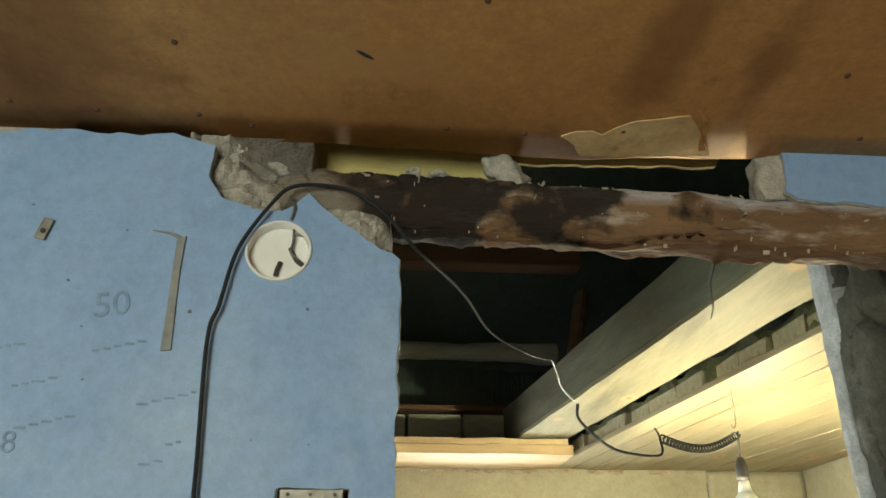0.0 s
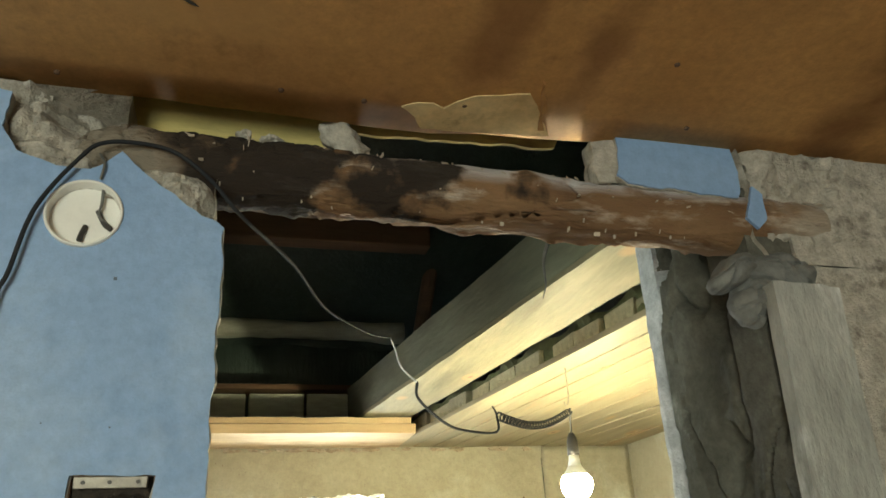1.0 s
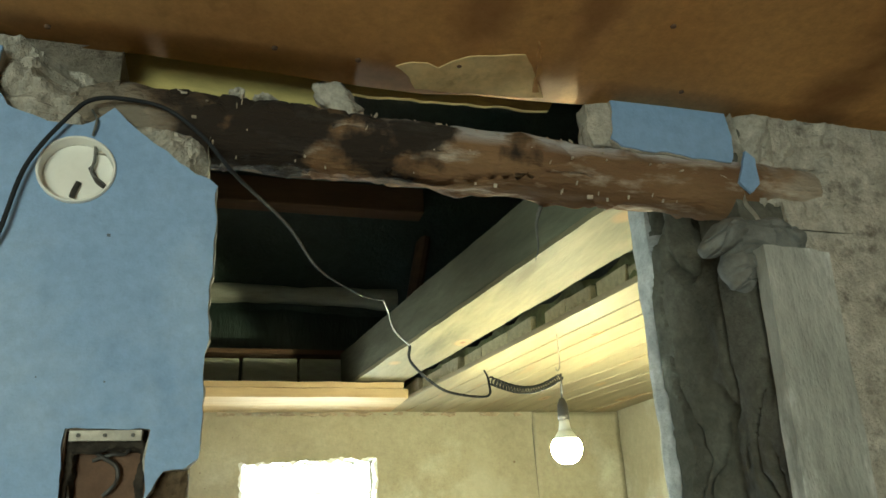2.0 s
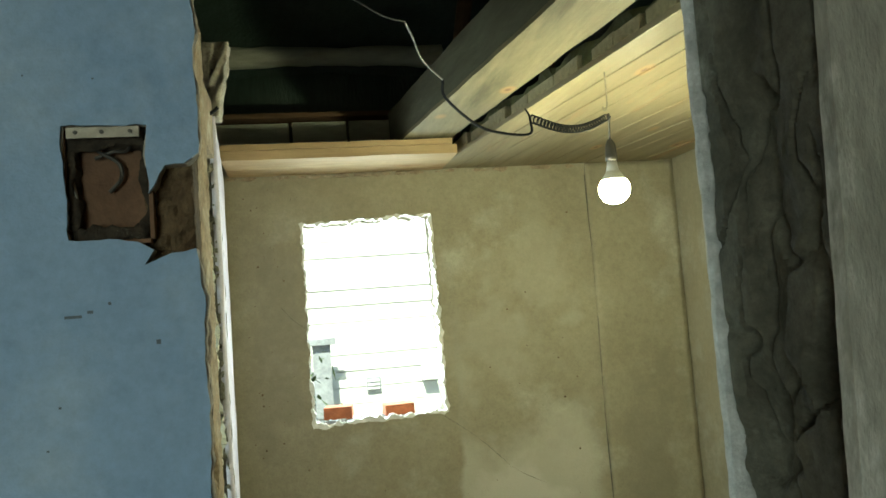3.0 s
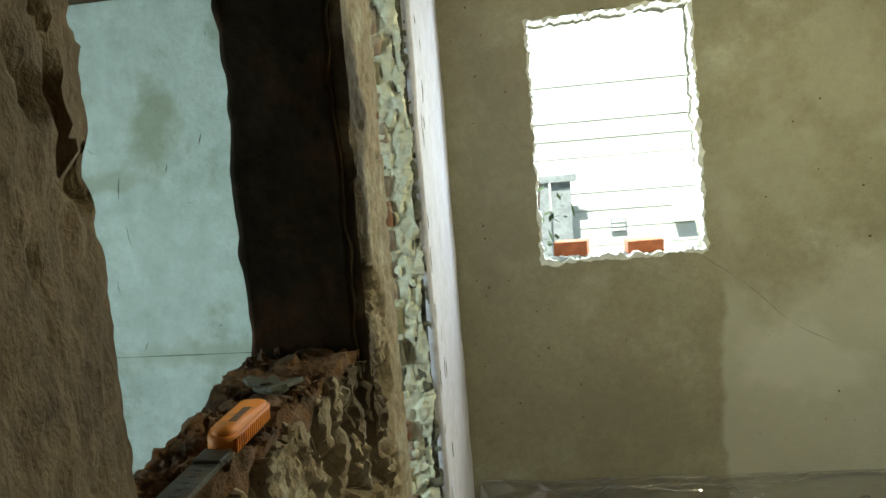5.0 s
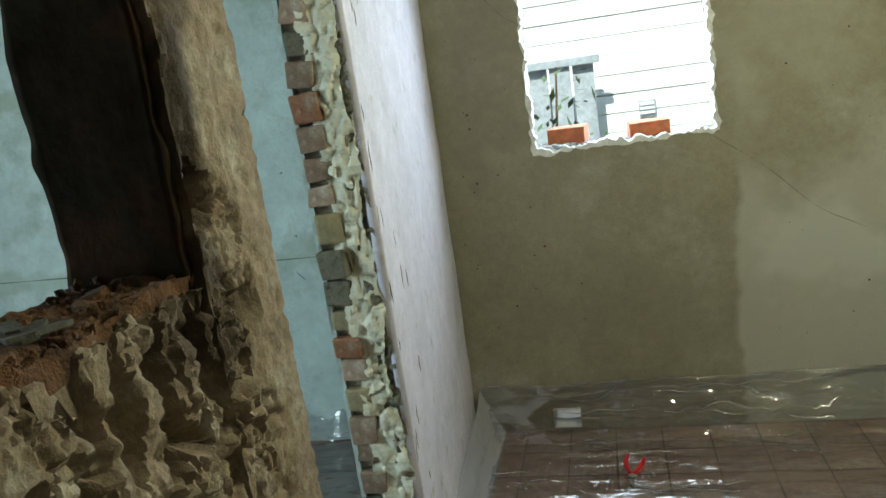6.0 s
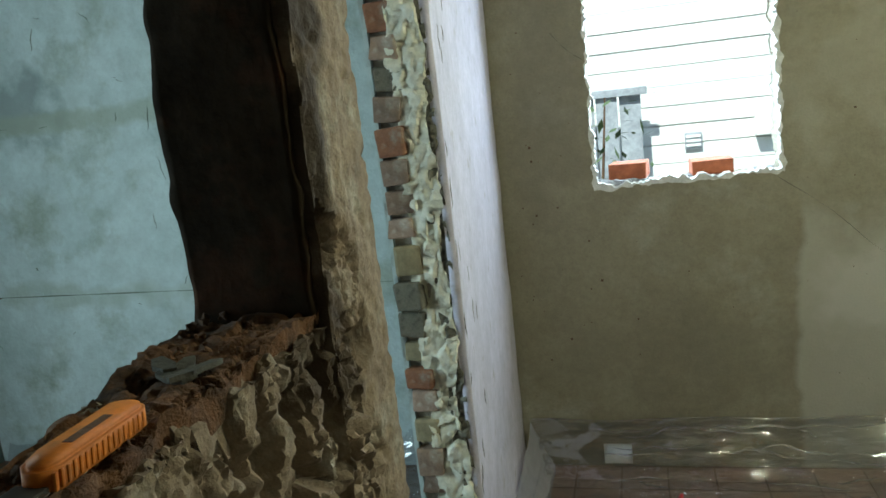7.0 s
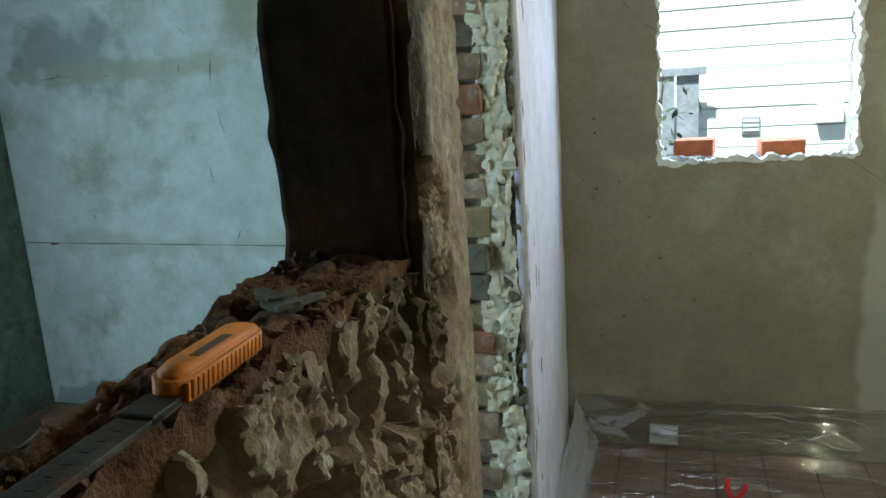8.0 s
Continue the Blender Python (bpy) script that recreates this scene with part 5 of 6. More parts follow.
def ceiling_bits():
    rnd = random.Random(11)
    spots = [(-0.069, 0.594), (-0.25, 0.69), (-0.17, 0.70), (-0.07, 0.70), (-0.02, 0.715), (0.18, 0.70), (0.20, 0.52), (0.26, 0.70), (0.55, 0.60), (0.62, 0.70), (0.80, 0.56), (0.70, 0.45), (0.36, 0.69), (0.05, 0.45), (0.92, 0.64)]
    m0 = lathe([(0, -0.0022), (0.0028, -0.0016), (0.0032, 0.003), (0, 0.003)], None, 10)
    me = bpy.data.meshes.new("nail_head")
    m0.to_mesh(me)
    m0.free()
    me.materials.append(RUST)
    for x, y in spots:
        z = ceiling_z(x, y)
        ob = new("nail_head", me)
        ob.parent = bpy.data.objects["ceiling"]
        ob.matrix_basis = pose(x, y, z)
    core = [(0.298, 0.700), (0.314, 0.716), (0.326, 0.735), (0.470, 0.735), (0.462, 0.722), (0.446, 0.700), (0.436, 0.682), (0.421, 0.664), (0.392, 0.668), (0.366, 0.672), (0.350, 0.684), (0.340, 0.696), (0.328, 0.690), (0.314, 0.692)]
    # pale plate whose colour stands for bulb light coming through the gap
    fl = part("torn_patch", plate([jag(core, 0.006, 0.0022, 5)], lambda u, v, d: (u, v, ceiling_z(u, v) - 0.0016 + d * 0.5), 0.002), LIGHTPATCH)
    tagged(fl, "pale plate painted as the bulb's light falling on the hardboard", "torn patch", kind="structure")
    edge = [(0.452, 0.722), (0.443, 0.700), (0.440, 0.680), (0.431, 0.660), (0.427, 0.640), (0.432, 0.645), (0.435, 0.658), (0.447, 0.680), (0.449, 0.700), (0.458, 0.720)]
    fl = part("torn_flap", plate([jag(edge, 0.004, 0.0022, 8)], lambda u, v, d: (u, v, ceiling_z(u, v) - 0.0045 + 2.2 * d + 0.002 * nz((u, v, 0), 90, 3)), 0.002), HARDBOARD)
    tagged(fl, "curled edge of torn hardboard", "flap")
    st = part("straw", tube([(0.085, 0.588, 2.000), (0.098, 0.595, 1.996), (0.108, 0.603, 1.998)], 0.0016, 6, 5), DARKPLASTIC)
    tagged(st, "dark straw stuck to the ceiling", "straw")
    # lumps of old plaster above the log
    for x, z, w, h in ((0.247, 1.980, 0.040, 0.040), (0.176, 1.970, 0.022, 0.012), (0.148, 1.971, 0.014, 0.009)):
        bm = bmesh.new()
        for v in bmesh.ops.create_icosphere(bm, subdivisions=4, radius=1)["verts"]:
            c = v.co * (1 + 0.5 * nz(v.co, 1.3, x * 90) + 0.45 * ridged(v.co, 1.6, x * 50))
            v.co = Vector((x + c.x * w * 0.5 - 0.25 * c.z * h, 0.757 + c.y * 0.014, z - 0.004 + c.z * h * 0.55))
        tagged(part("plaster_lump", bm, OLDPLASTER, smooth=True), "grey lump of old plaster on the lintel", "lump", "plaster lumps")
    cob = part("cobweb", tube([(0.477, 0.785, 1.888), (0.474, 0.795, 1.870), (0.476, 0.80, 1.845), (0.471, 0.80, 1.828)], lambda t: 0.0022 * (1 - t) + 0.0004, 6, 5), WIREWHITE)
    tagged(cob, "dusty strand of cobweb under the log", "cobweb")


def wall_flecks():
    rnd = random.Random(17)
    bm = bmesh.new()
    for i in range(26):
        x, z = rnd.uniform(-0.25, 0.12), rnd.uniform(1.15, 1.95)
        if (x + 0.0185 - 0.037) ** 2 + (z - 1.86) ** 2 < 0.0025 or (x > 0.02 and 1.5 < z < 1.66) or (x > -0.1 and z > 1.88):
            continue
        r = 0.0005 + 0.0010 * rnd.random() ** 2
        box(x - r * rnd.uniform(1, 2.5), x + r, FACE - 0.0007, FACE + 0.0002, z - r, z + r * rnd.uniform(0.6, 1.5), 0, bm)
    for x, z, w in ((0.052, 1.4975, 0.004), (0.040, 1.4945, 0.012), (0.066, 1.503, 0.002)):
        box(x - w / 2, x + w / 2, FACE - 0.0008, FACE + 0.0002, z - 0.0012, z + 0.0010, 0, bm)
    tagged(part("wall_flecks", bm, mat("dirt_fleck", (0.09, 0.12, 0.16), (0.13, 0.16, 0.20), 90, 0.9, 0.2, 200)), "small dark dents and flecks in the blue paint", "dents", kind="stuff")


wall_flecks()


# ---- the hatch sill ----
def cutter_knife():
    kn = thing("cutter_knife", "orange cutter knife with its metal slide, on the sill", "knife")
    # lies along its own x; the grip's round end at x = 0
    L, W, H = 0.130, 0.034, 0.021
    bm = bmesh.new()
    out = [(-L + 0.006, -W * 0.40), (-L + 0.016, -W * 0.46), *[(-0.015 + 0.015 * math.cos(a), W * 0.48 * math.sin(a)) for a in [-math.pi / 2 + math.pi * k / 10 for k in range(11)]], (-L + 0.030, W * 0.46), (-L + 0.010, W * 0.34), (-L, W * 0.10), (-L, -W * 0.20)]
    top = [bm.verts.new((u, v, H)) for u, v in out]
    bm.faces.new(top)
    r = bmesh.ops.extrude_face_region(bm, geom=bm.faces[:])
    bmesh.ops.translate(bm, vec=(0, 0, -H), verts=[v for v in r["geom"] if isinstance(v, bmesh.types.BMVert)])
    bmesh.ops.bevel(bm, geom=[e for e in bm.edges if abs(e.verts[0].co.z - e.verts[1].co.z) < 1e-5], offset=0.0034, segments=4, affect="EDGES", clamp_overlap=True)
    grip = part("grip", bm, ORANGE, kn, smooth=True)
    for i in range(17):
        x = -0.014 - i * 0.0068
        part("ridge", box(x - 0.0036, x, -W * 0.485 - 0.0004, -W * 0.40, 0.004, H - 0.0045, 0.0012), ORANGE, grip)
    part("slot", box(-0.088, -0.036, -0.0045, 0.0035, H - 0.0015, H + 0.0004, 0.0008), RUST, grip)
    part("slider", box(-L - 0.030, -L + 0.004, -W * 0.36, W * 0.34, 0.001, H * 0.40, 0.002), DARKPLASTIC, kn, "dark plastic slider")
    bl = part("slide_rail", box(-L - 0.150, -L - 0.020, -W * 0.34, W * 0.34, 0.001, 0.006, 0.001), mat("dirty_steel", (0.10, 0.095, 0.085), (0.06, 0.055, 0.05), 40, 0.6, 0.3, 160, metal=0.5, stain=(0.12, 0.07, 0.04), stain_scale=50), kn, "dusty steel slide")
    for i in range(7):
        x = -L - 0.045 - i * 0.014
        part("notch", box(x - 0.003, x + 0.003, -0.0025, 0.0025, 0.0057, 0.0064), DARKPLASTIC, bl)
    part("blade_tip", plate([[(-L - 0.028, -0.018), (-L - 0.002, -0.016), (-L - 0.006, -0.010), (-L - 0.02, -0.009)]], lambda u, v, d: (u, v, 0.006 + d), 0.0008), STEEL, kn)
    kn.matrix_basis = pose(-0.029, 1.388, 1.132, 4, 3, 97.0)


def sill_rubble():
    rnd = random.Random(21)
    for x, y, w, a in ((-0.055, 1.50, 0.030, 20), (-0.035, 1.485, 0.034, -12), (-0.072, 1.495, 0.026, 48), (-0.05, 1.475, 0.022, 75)):
        bm = plate([jag([(-w, -0.006), (-w * 0.3, -0.011), (w, -0.005), (w * 0.9, 0.005), (0, 0.009), (-w * 0.8, 0.006)], 0.006, 0.003, int(a))], lambda u, v, d: (u, v, d), 0.005)
        ob = part("plaster_flake", bm, MORTAR)
        ob.matrix_basis = pose(x, y, 1.134 + rnd.uniform(0, 0.006), rnd.uniform(-8, 8), rnd.uniform(-8, 8), a + 90)
        tagged(ob, "dark grey flake of plaster on the clay sill", "flake", "flakes on the sill")
    bm = bmesh.new()
    for i in range(260):
        y = rnd.uniform(1.07, 1.68)
        x = -0.008 - rnd.random() * (0.145 - 0.17 * (1.69 - y))
        r = 0.0015 + 0.005 * rnd.random() ** 2
        q = bmesh.ops.create_icosphere(bm, subdivisions=1, radius=r)["verts"]
        for v in q:
            v.co += Vector((nz(v.co, 160, i), nz(v.co, 160, i + 5), nz(v.co, 160, i + 9))) * r
            v.co += Vector((x, y, 1.131 + 0.008 * nz((x, y, 1.13), 14, 2)))
    tagged(part("sill_crumbs", bm, ORANGECLAY), "orange clay crumbs scattered over the sill", "crumbs", kind="stuff")


# ---- the back room ----
def back_room():
    rnd = random.Random(31)
    # bricks on the window's sill
    def brick(name, x0, x1, z0, z1, y0, turn, label):
        bm = box(x0, x1, y0, y0 + 0.11, z0, z1, 0.003, None, Matrix.Translation(((x0 + x1) / 2, y0, 0)) @ Matrix.Rotation(radians(turn), 4, "Z") @ Matrix.Translation((-(x0 + x1) / 2, -y0, 0)))
        for v in bm.verts:
            v.co += Vector((nz(v.co, 30, 1), nz(v.co, 30, 2), nz(v.co, 30, 3))) * 0.003
        tagged(part(name, bm, REDBRICK), label, "brick", "bricks in the window")
    brick("brick_on_sill", 0.546, 0.678, 1.018, 1.064, 3.545, 2, "red brick lying on the broken window sill")
    brick("brick_on_sill", 0.275, 0.40, 1.022, 1.074, 3.56, -7, "chipped red brick on rubble in the window")
    bm = bmesh.new()
    for i in range(130):
        x, y = rnd.uniform(0.235, 0.81), rnd.uniform(3.51, 3.66)
        z = 1.006 + 0.010 * (x - 0.2) + (0.012 if x < 0.40 else 0)
        r = rnd.uniform(0.004, 0.013)
        q = bmesh.ops.create_icosphere(bm, subdivisions=1, radius=r)["verts"]
        for v in q:
            v.co += Vector((nz(v.co, 90, i), nz(v.co, 90, i + 5), nz(v.co, 90, i + 9))) * r
            v.co = Vector((v.co.x * 1.6 + x, v.co.y + y, v.co.z * 0.7 + z))
    tagged(part("sill_rubble", bm, PALEMORTAR), "crushed plaster rubble on the window sill", "rubble", kind="stuff")
    # infill beside the corner, settling cracks
    def wave(p, n):
        return Vector((0.004 * nz(p, 9, 2), 0.004 * nz(p, 6, 3) if n.y < 0 else 0, 0))
    pl = part("plaster_infill", rough_box(1.552, 1.992, FAR - 0.010, FAR - 0.001, 0.003, 2.10, 0.025, wave), FARPLASTER, smooth=True)
    tagged(pl, "plastered-over infill beside the room's corner", "wall panel", kind="structure")
    for pts in ([(0.80, FAR - 0.0005, 1.0), (0.95, FAR - 0.0005, 0.885), (1.10, FAR - 0.003, 0.74), (1.24, FAR - 0.003, 0.66)], [(0.12, FAR - 0.0005, 1.53), (0.17, FAR - 0.0005, 1.47), (0.222, FAR - 0.0005, 1.43)],
                [(1.548, FAR - 0.002, 2.05), (1.556, FAR - 0.004, 1.5), (1.546, FAR - 0.004, 1.0), (1.553, FAR - 0.003, 0.4)]):
        wide = 1.7 if pts[0][0] > 1.5 else 0.55
        tagged(part("crack", tube(pts, lambda t: wide * (0.0011 + 0.0007 * math.sin(t * 17)), 10, 5), MORTAR), "thin settling crack in the plaster", "crack", "wall cracks")
    bm = bmesh.new()
    for i in range(120):
        x, z = rnd.uniform(-0.05, 1.5) if i % 3 else rnd.uniform(-0.05, 0.2), rnd.uniform(0.3, 2.05)
        if 0.2 < x < 0.84 and 0.98 < z < 1.93:
            continue
        r = 0.0008 + 0.0034 * rnd.random() ** 3
        box(x - r, x + r, FAR - 0.0035, FAR + 0.001, z - r * rnd.uniform(0.4, 1.4), z + r, 0.0005, bm)
    tagged(part("wall_pits", bm, DARKWOOD), "small dark pits in the plaster", "pits", kind="stuff")
    bm = bmesh.new()
    for i in range(46):
        x = rnd.uniform(-0.06, 1.9)
        r = rnd.uniform(0.008, 0.02)
        q = bmesh.ops.create_icosphere(bm, subdivisions=1, radius=r)["verts"]
        for v in q:
            v.co += Vector((nz(v.co, 60, i), nz(v.co, 60, i + 5), nz(v.co, 60, i + 9))) * r
            v.co = Vector((v.co.x * 1.8 + x, v.co.y * 0.35 + FAR - 0.002, v.co.z * 0.6 + 2.093))
    tagged(part("ceiling_seam_mortar", bm, CLAY), "rough mortar along the top of the wall", "mortar", kind="stuff")
    # floor pattern: tiles printed as slightly raised squares
    me_b = box(-0.0745, 0.0745, -0.0745, 0.0745, 0, 0.0012, 0)
    me = bpy.data.meshes.new("tile")
    me_b.to_mesh(me)
    me_b.free()
    me.materials.append(mat("brown_floor_tile", (0.30, 0.195, 0.15), (0.20, 0.12, 0.085), 6, 0.28, 0.15, 80, stain=(0.36, 0.27, 0.23), stain_scale=3, stain_at=0.55, vary=0.12))
    fl = bpy.data.objects["floor"]
    for i in range(13):
        for j in range(8):
            ob = new("tile", me)
            ob.parent = fl
            ob.matrix_basis = pose(0.02 + i * 0.156, 3.405 - j * 0.156, 0.0)
    # polythene over the floor, turned up against the wall
    def sheet(u, v):
        """u along the wall, v from the turned-up edge (0) out over the floor."""
        x = -0.06 + u * 2.03
        near = max(0.25, 1.2 - v * 1.6)
        crease = 0.008 * nz((x * 4, v * 4, 1), 1.0, 3) + near * (0.024 * ridged((x * 1.5, v * 17, 0), 1.0, 5, 3) + 0.016 * ridged((x * 6 + v * 14, v * 30, 2), 1.0, 7, 3))
        rise = 0.165 + 0.02 * nz((x, 0, 0), 3, 2)
        if v < 0.2:
            k = v / 0.2
            c = crease * min(1.0, 0.4 + k)
            return Vector((x, FAR - 0.012 - 0.13 * k ** 1.2 - max(0.0, c), rise * (1 - k) ** 1.15 + 0.022 + max(0.0, c)))
        k = (v - 0.2) / 0.8
        return Vector((x + crease * 0.2, FAR - 0.142 - 1.38 * k, 0.022 + max(0.0, crease) * (1.3 - 0.6 * k)))

    bm = bmesh.new()
    nu, nv = 220, 200
    g = [[bm.verts.new(sheet(i / nu, j / nv)) for j in range(nv + 1)] for i in range(nu + 1)]
    for i in range(nu):
        for j in range(nv):
            bm.faces.new((g[i][j], g[i + 1][j], g[i + 1][j + 1], g[i][j + 1]))
    film = part("plastic_sheet", bm, FILM, smooth=True)
    tagged(film, "clear crinkled plastic sheet over the floor", "plastic sheet")
    hem = [sheet(q / 40, 0.0) + Vector((0, -0.002, 0.001)) for q in range(41)]
    part("hem", tube(hem, lambda t: 0.0022 + 0.0012 * math.sin(t * 40), 2, 8), FOLDFILM, film, smooth=True)
    for k in range(40):
        u0, v0 = rnd.uniform(0.0, 0.9), 0.03 + 0.62 * rnd.random() ** 1.8
        L, drift = rnd.uniform(0.03, 0.18), rnd.uniform(-0.04, 0.04)
        pts = [sheet(min(1, u0 + L * q / 7), max(0.0, min(1, v0 + drift * q / 7 + 0.008 * rnd.uniform(-1, 1)))) + Vector((0, 0, 0.002)) for q in range(8)]
        part("fold", tube(pts, lambda t: 0.0006 + 0.0030 * math.sin(3.1 * t), 5, 8), FOLDFILM, film, smooth=True)
    bm = bmesh.new()
    g = []
    for i in range(40):
        row = []
        for j in range(24):
            u, v = i / 39, j / 23
            c = 0.018 * ridged((u * 3, v * 6, 2), 1.0, 8, 3)
            row.append(bm.verts.new((-0.052 + 0.075 * v + c * 0.7, FAR - 0.03 - u * 0.62, 0.018 + (1 - v) ** 1.6 * (0.16 - 0.06 * u) + abs(c))))
        g.append(row)
    for i in range(39):
        for j in range(23):
            bm.faces.new((g[i][j], g[i + 1][j], g[i + 1][j + 1], g[i][j + 1]))
    tagged(part("plastic_fold", bm, MILKFILM, smooth=True), "bunched fold of clear plastic by the wall", "plastic sheet")
    duct = thing("vent_sleeve", "white plastic vent sleeve through the wall near the floor", "vent")
    for name, a in (("sleeve_floor", (0.196, 0.291, 0.011, 0.014)), ("sleeve_top", (0.196, 0.291, 0.082, 0.085)), ("sleeve_side", (0.1945, 0.1958, 0.011, 0.085)), ("sleeve_side", (0.2912, 0.2925, 0.011, 0.085))):
        part(name, rough_box(a[0], a[1], FAR - 0.004, FAR + 0.20, a[2], a[3], 0.012, lambda p, n: Vector((0, 0.004 * nz(p, 60, 3) if n.y < 0 else 0, 0))), WHITEPLASTIC, duct)
    # pliers
    pl = thing("pliers", "pliers with red grips lying on the plastic sheet", "pliers")
    part("grip", tube([(0.452, 3.115, 0.034), (0.440, 3.16, 0.036), (0.438, 3.20, 0.036), (0.446, 3.235, 0.034)], lambda t: 0.006 + 0.002 * math.sin(t * 3), 6, 10), RED, pl, "red rubber grip", smooth=True)
    part("grip", tube([(0.458, 3.115, 0.034), (0.478, 3.15, 0.036), (0.490, 3.185, 0.036), (0.496, 3.21, 0.034)], lambda t: 0.006 + 0.002 * math.sin(t * 3), 6, 10), RED, pl, "red rubber grip", smooth=True)
    part("joint", lathe([(0, 0.026), (0.012, 0.026), (0.013, 0.040), (0.004, 0.043), (0, 0.043)], pose(0.454, 3.098, 0), 20), STEEL, pl)
    part("jaw", plate([[(0.444, 3.100), (0.446, 3.060), (0.452, 3.045), (0.452, 3.100)]], lambda u, v, d: (u, v, 0.028 + d), 0.009), STEEL, pl)
    part("jaw", plate([[(0.454, 3.100), (0.453, 3.045), (0.459, 3.060), (0.464, 3.100)]], lambda u, v, d: (u, v, 0.028 + d), 0.009), STEEL, pl)


# ---- the side room ----
def side_room():
    def sheet(u, v):
        x = -2.36 + u * 2.1
        c = 0.028 * ridged((x * 2.5, v * 4, 3), 1.0, 4, 4)
        if v < 0.3:
            return Vector((x, FAR - 0.03 - abs(c) * 0.6 - v * 0.1, max(0.02, 0.10 + 0.12 * nz((x, 0, 0), 4, 2) + 0.05 * nz((x, 0, 0), 17, 3)) * (1 - v / 0.3) + 0.02 + abs(c) * 0.4))
        return Vector((x, FAR - 0.08 - (v - 0.3) * 1.0, 0.015 + abs(c)))
    bm = bmesh.new()
    g = [[bm.verts.new(sheet(i / 90, j / 40)) for j in range(41)] for i in range(91)]
    for i in range(90):
        for j in range(40):
            bm.faces.new((g[i][j], g[i + 1][j], g[i + 1][j + 1], g[i][j + 1]))
    tagged(part("plastic_sheet", bm, FILM, smooth=True), "crumpled clear plastic on the side room floor", "plastic sheet")
    for x, y, z, a in ((-2.09, 3.25, 0.05, 14),):
        b = box(-0.12, 0.12, -0.06, 0.06, -0.033, 0.033, 0.004)
        ob = part("old_brick", b, RUST)
        ob.matrix_basis = pose(x, y, z, 0, 0, a)
        tagged(ob, "dusty old brick lying on plastic", "brick")
    b = tube([(-2.42, FAR - 0.0125, 0.748), (-1.9, FAR - 0.0125, 0.742), (-1.2, FAR - 0.0125, 0.735), (-0.5, FAR - 0.0125, 0.73)], lambda t: 0.0022 + 0.001 * math.sin(t * 31), 10, 5)
    tagged(part("wall_seam", b, GREENGREY), "thin seam across the cyan wall", "seam")
    rnd = random.Random(41)
    bm = bmesh.new()
    spots = [(-1.40, 1.41, 0.10, 85), (-1.38, 1.22, 0.09, 100), (-1.84, 1.75, 0.10, 75), (-1.36, 0.78, 0.05, 60), (-1.87, 1.42, 0.05, 5), (-2.12, 1.43, 0.16, 2), (-1.45, 1.02, 0.06, 95)]
    spots += [(rnd.uniform(-2.35, -0.35), rnd.uniform(0.3, 2.0), rnd.uniform(0.01, 0.07), rnd.uniform(0, 180)) for k in range(26)]
    for x, z, L, a in spots:
        d = Vector((math.cos(radians(a)), 0, math.sin(radians(a))))
        pts = [Vector((x, FAR - 0.0125, z)) + d * L * (q / 4 - 0.5) + Vector((rnd.uniform(-1, 1), 0, rnd.uniform(-1, 1))) * 0.004 for q in range(5)]
        tube(pts, lambda t, w=rnd.uniform(0.0008, 0.0024): 0.0003 + w * math.sin(3.1 * t), 3, 5, bm)
    tagged(part("limewash_cracks", bm, GREENGREY), "short dark cracks and chips in the limewash", "cracks", kind="stuff")
    flake = bmesh.new()
    for k in range(26):
        x, z, r = rnd.uniform(-2.35, -0.4), rnd.uniform(0.35, 2.0), rnd.uniform(0.012, 0.05)
        loop = [(x + r * math.cos(q) * rnd.uniform(0.6, 1.4), z + 0.6 * r * math.sin(q) * rnd.uniform(0.6, 1.4)) for q in [2 * math.pi * i / 11 for i in range(11)]]
        vs = [flake.verts.new((u, FAR - 0.0125 - 0.002 * rnd.random(), w)) for u, w in loop]
        flake.faces.new(vs)
        for i in range(11):
            a, b = vs[i].co, vs[(i + 1) % 11].co
            flake.faces.new([vs[(i + 1) % 11], vs[i], flake.verts.new((a.x, FAR - 0.0115, a.z)), flake.verts.new((b.x, FAR - 0.0115, b.z))])
    tagged(part("limewash_flakes", flake, CYAN), "curling flakes of thick limewash", "flakes", kind="stuff")
    b = part("nail", tube([(-2.25, FAR - 0.012, 0.744), (-2.25, FAR - 0.05, 0.748)], 0.004, 3, 6), RUST)
    tagged(b, "rusty nail in the cyan wall", "nail")


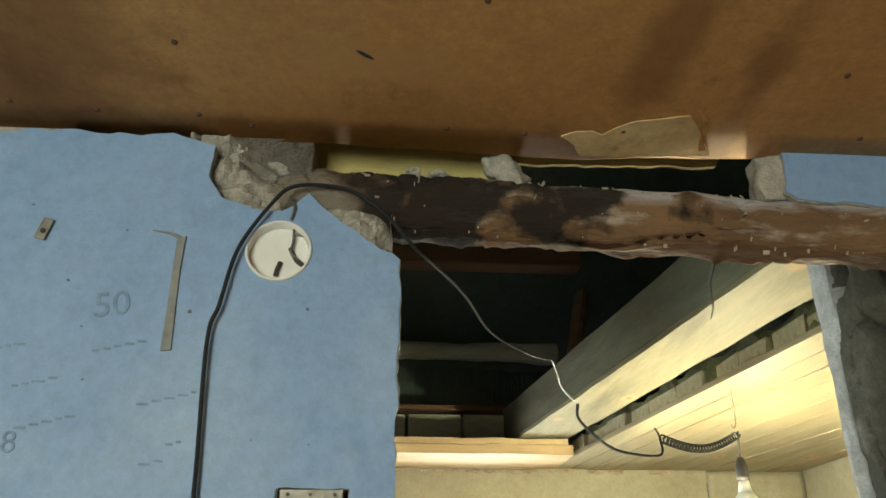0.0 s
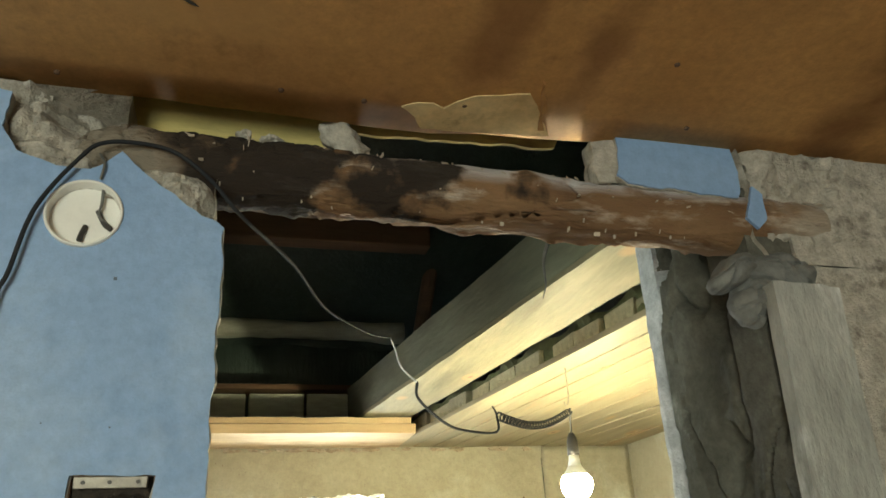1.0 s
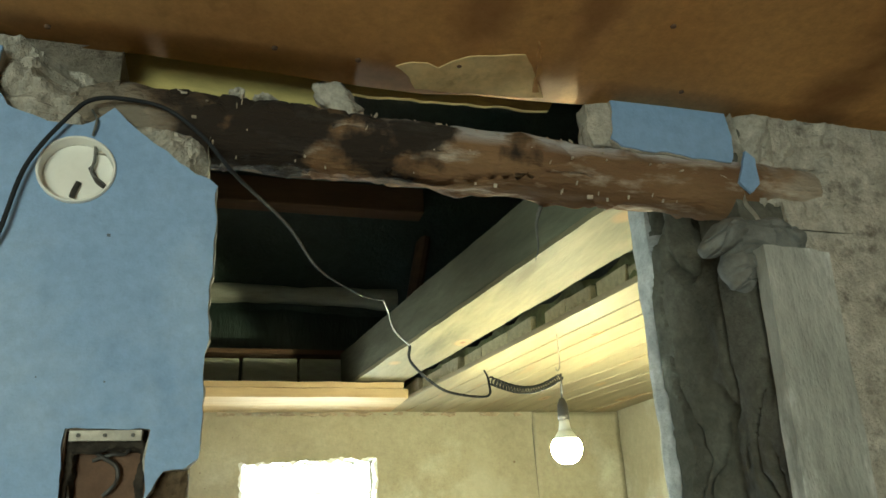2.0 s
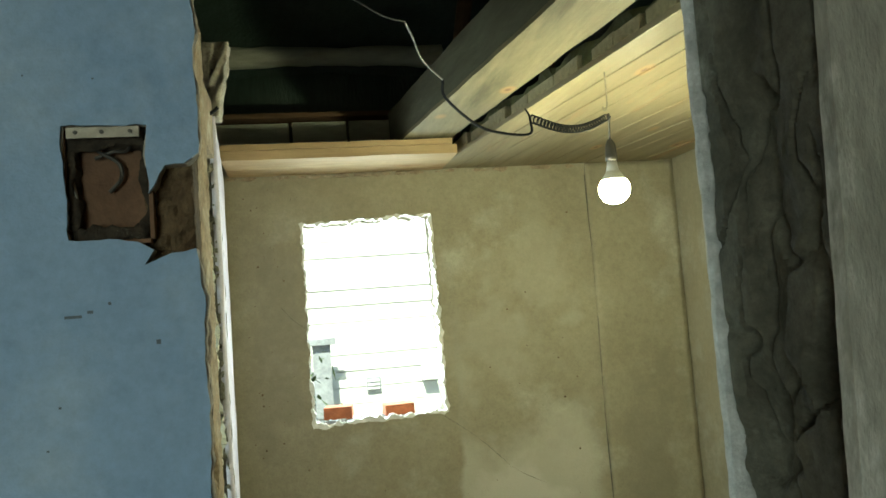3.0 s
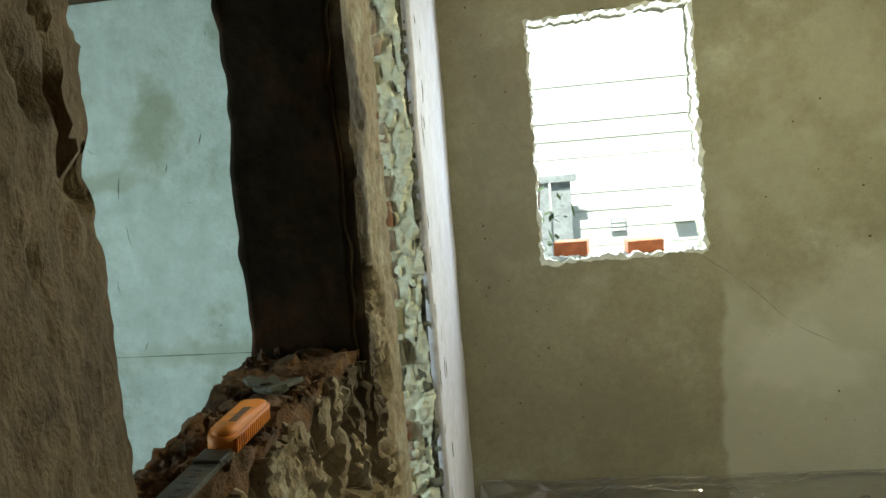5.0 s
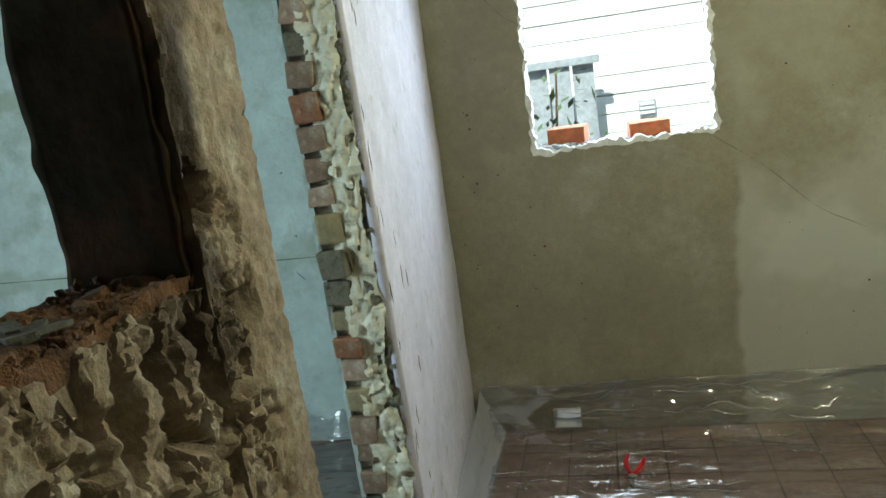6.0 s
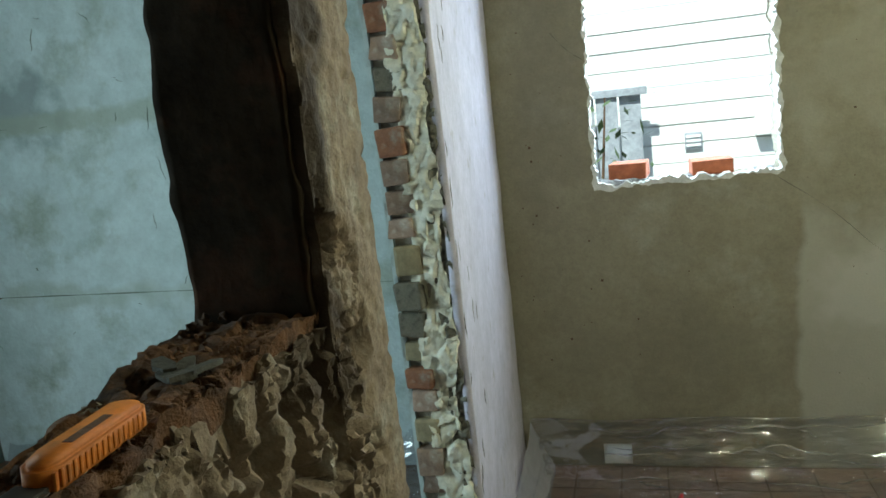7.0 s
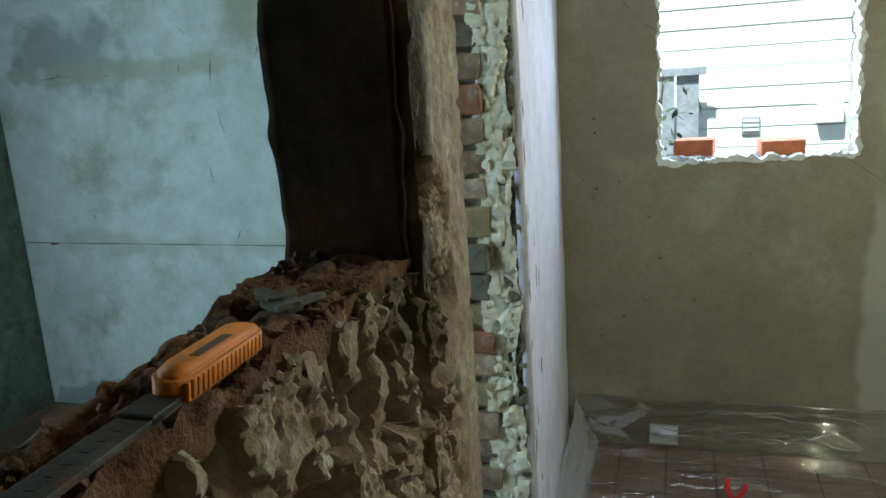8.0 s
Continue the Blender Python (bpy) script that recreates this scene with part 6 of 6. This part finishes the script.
# ---- outside ----
def outside():
    g = part("ground", box(-60, 60, 3.95, 160, -0.75, -0.6), GROUND)
    tagged(g, "bare yard ground outside the window", "ground", kind="structure")
    g = part("ground_near", box(-60, 60, -60, 3.94, -0.78, -0.62), GROUND)
    tagged(g, "bare yard ground round the house", "ground", kind="structure")
    # white slab out of view, added to throw daylight up at the wall
    g = part("apron", box(-3, 3, 3.70, 4.9, -0.3, -0.12), SIDING)
    tagged(g, "unseen white slab added along the outer wall to bounce daylight", "pavement", kind="structure")
    house = thing("neighbour_house", "neighbouring house with sunlit white plank siding, lengthened to whiten the view above the fence", "house")
    # wall and planks lengthened behind the fence, added for the white glare above it
    part("wall", box(-2.3, 6.0, 6.82, 7.0, -0.6, 3.3), SIDING, house)
    z, i = -0.55, 0
    rnd = random.Random(2)
    while z < 3.2:
        part("siding_plank", box(-2.32, 6.0, 6.795 - 0.004 * rnd.random(), 6.815, z, z + rnd.uniform(0.129, 0.1375), 0.0015), SIDING, house)
        z += 0.14
    part("roof", box(-2.5, 6.2, 6.5, 9.5, 3.3, 3.42, 0.01), DARKWOOD, house)
    v = part("vent", box(0.72, 0.84, 6.77, 6.792, 0.80, 0.92, 0.004), FENCE, house, "small grey vent")
    for k in range(3):
        part("vent_slat", box(0.73, 0.83, 6.76, 6.768, 0.82 + k * 0.032, 0.838 + k * 0.032), SIDING, v)
    part("meter_box", box(1.20, 1.36, 6.70, 6.79, 0.86, 1.02, 0.01), SIDING, house, "grey meter box")
    fence = thing("fence", "grey corrugated metal fence across the yard", "fence")
    for k in range(16):
        x = -2.2 + k * 0.165
        part("sheet", box(x, x + 0.15, 6.60 + 0.02 * (k % 2), 6.615 + 0.02 * (k % 2), -0.6, 1.27, 0.004), FENCE, fence)
    part("rail", box(-2.25, 0.47, 6.575, 6.60, 1.235, 1.29, 0.004), FENCE, fence)
    bush = thing("shrub", "leafy green shrub in front of the fence", "shrub")
    part("stem", tube([(0.05, 5.9, -0.6), (0.10, 5.92, 0.2), (0.16, 5.95, 0.8), (0.20, 5.95, 1.25)], lambda t: 0.018 * (1 - t * 0.7), 6, 8), DARKWOOD, bush)
    bm = bmesh.new()
    rnd = random.Random(9)
    for i in range(90):
        a = rnd.random()
        c = Vector((0.05 + 0.22 * a + rnd.gauss(0, 0.13), 5.9 + rnd.gauss(0, 0.13), 0.40 + 0.72 * a + rnd.gauss(0, 0.09)))
        d = Vector((rnd.gauss(0, 1), rnd.gauss(0, 1), rnd.gauss(0, 0.6))).normalized()
        s = d.cross(Vector((0.2, 0.1, 1))).normalized()
        L, w = rnd.uniform(0.03, 0.06), rnd.uniform(0.012, 0.022)
        q = [bm.verts.new(c + p) for p in (-d * L, s * w, d * L, -s * w)]
        bm.faces.new(q)
    tagged(part("leaves", bm, LEAF, bush), kind="stuff")


wall_writing()
groove_strip()
junction_box()
socket_box()
supply_cable()
lamp()
leaning_board()
ceiling_bits()
cutter_knife()
sill_rubble()
back_room()
side_room()
outside()
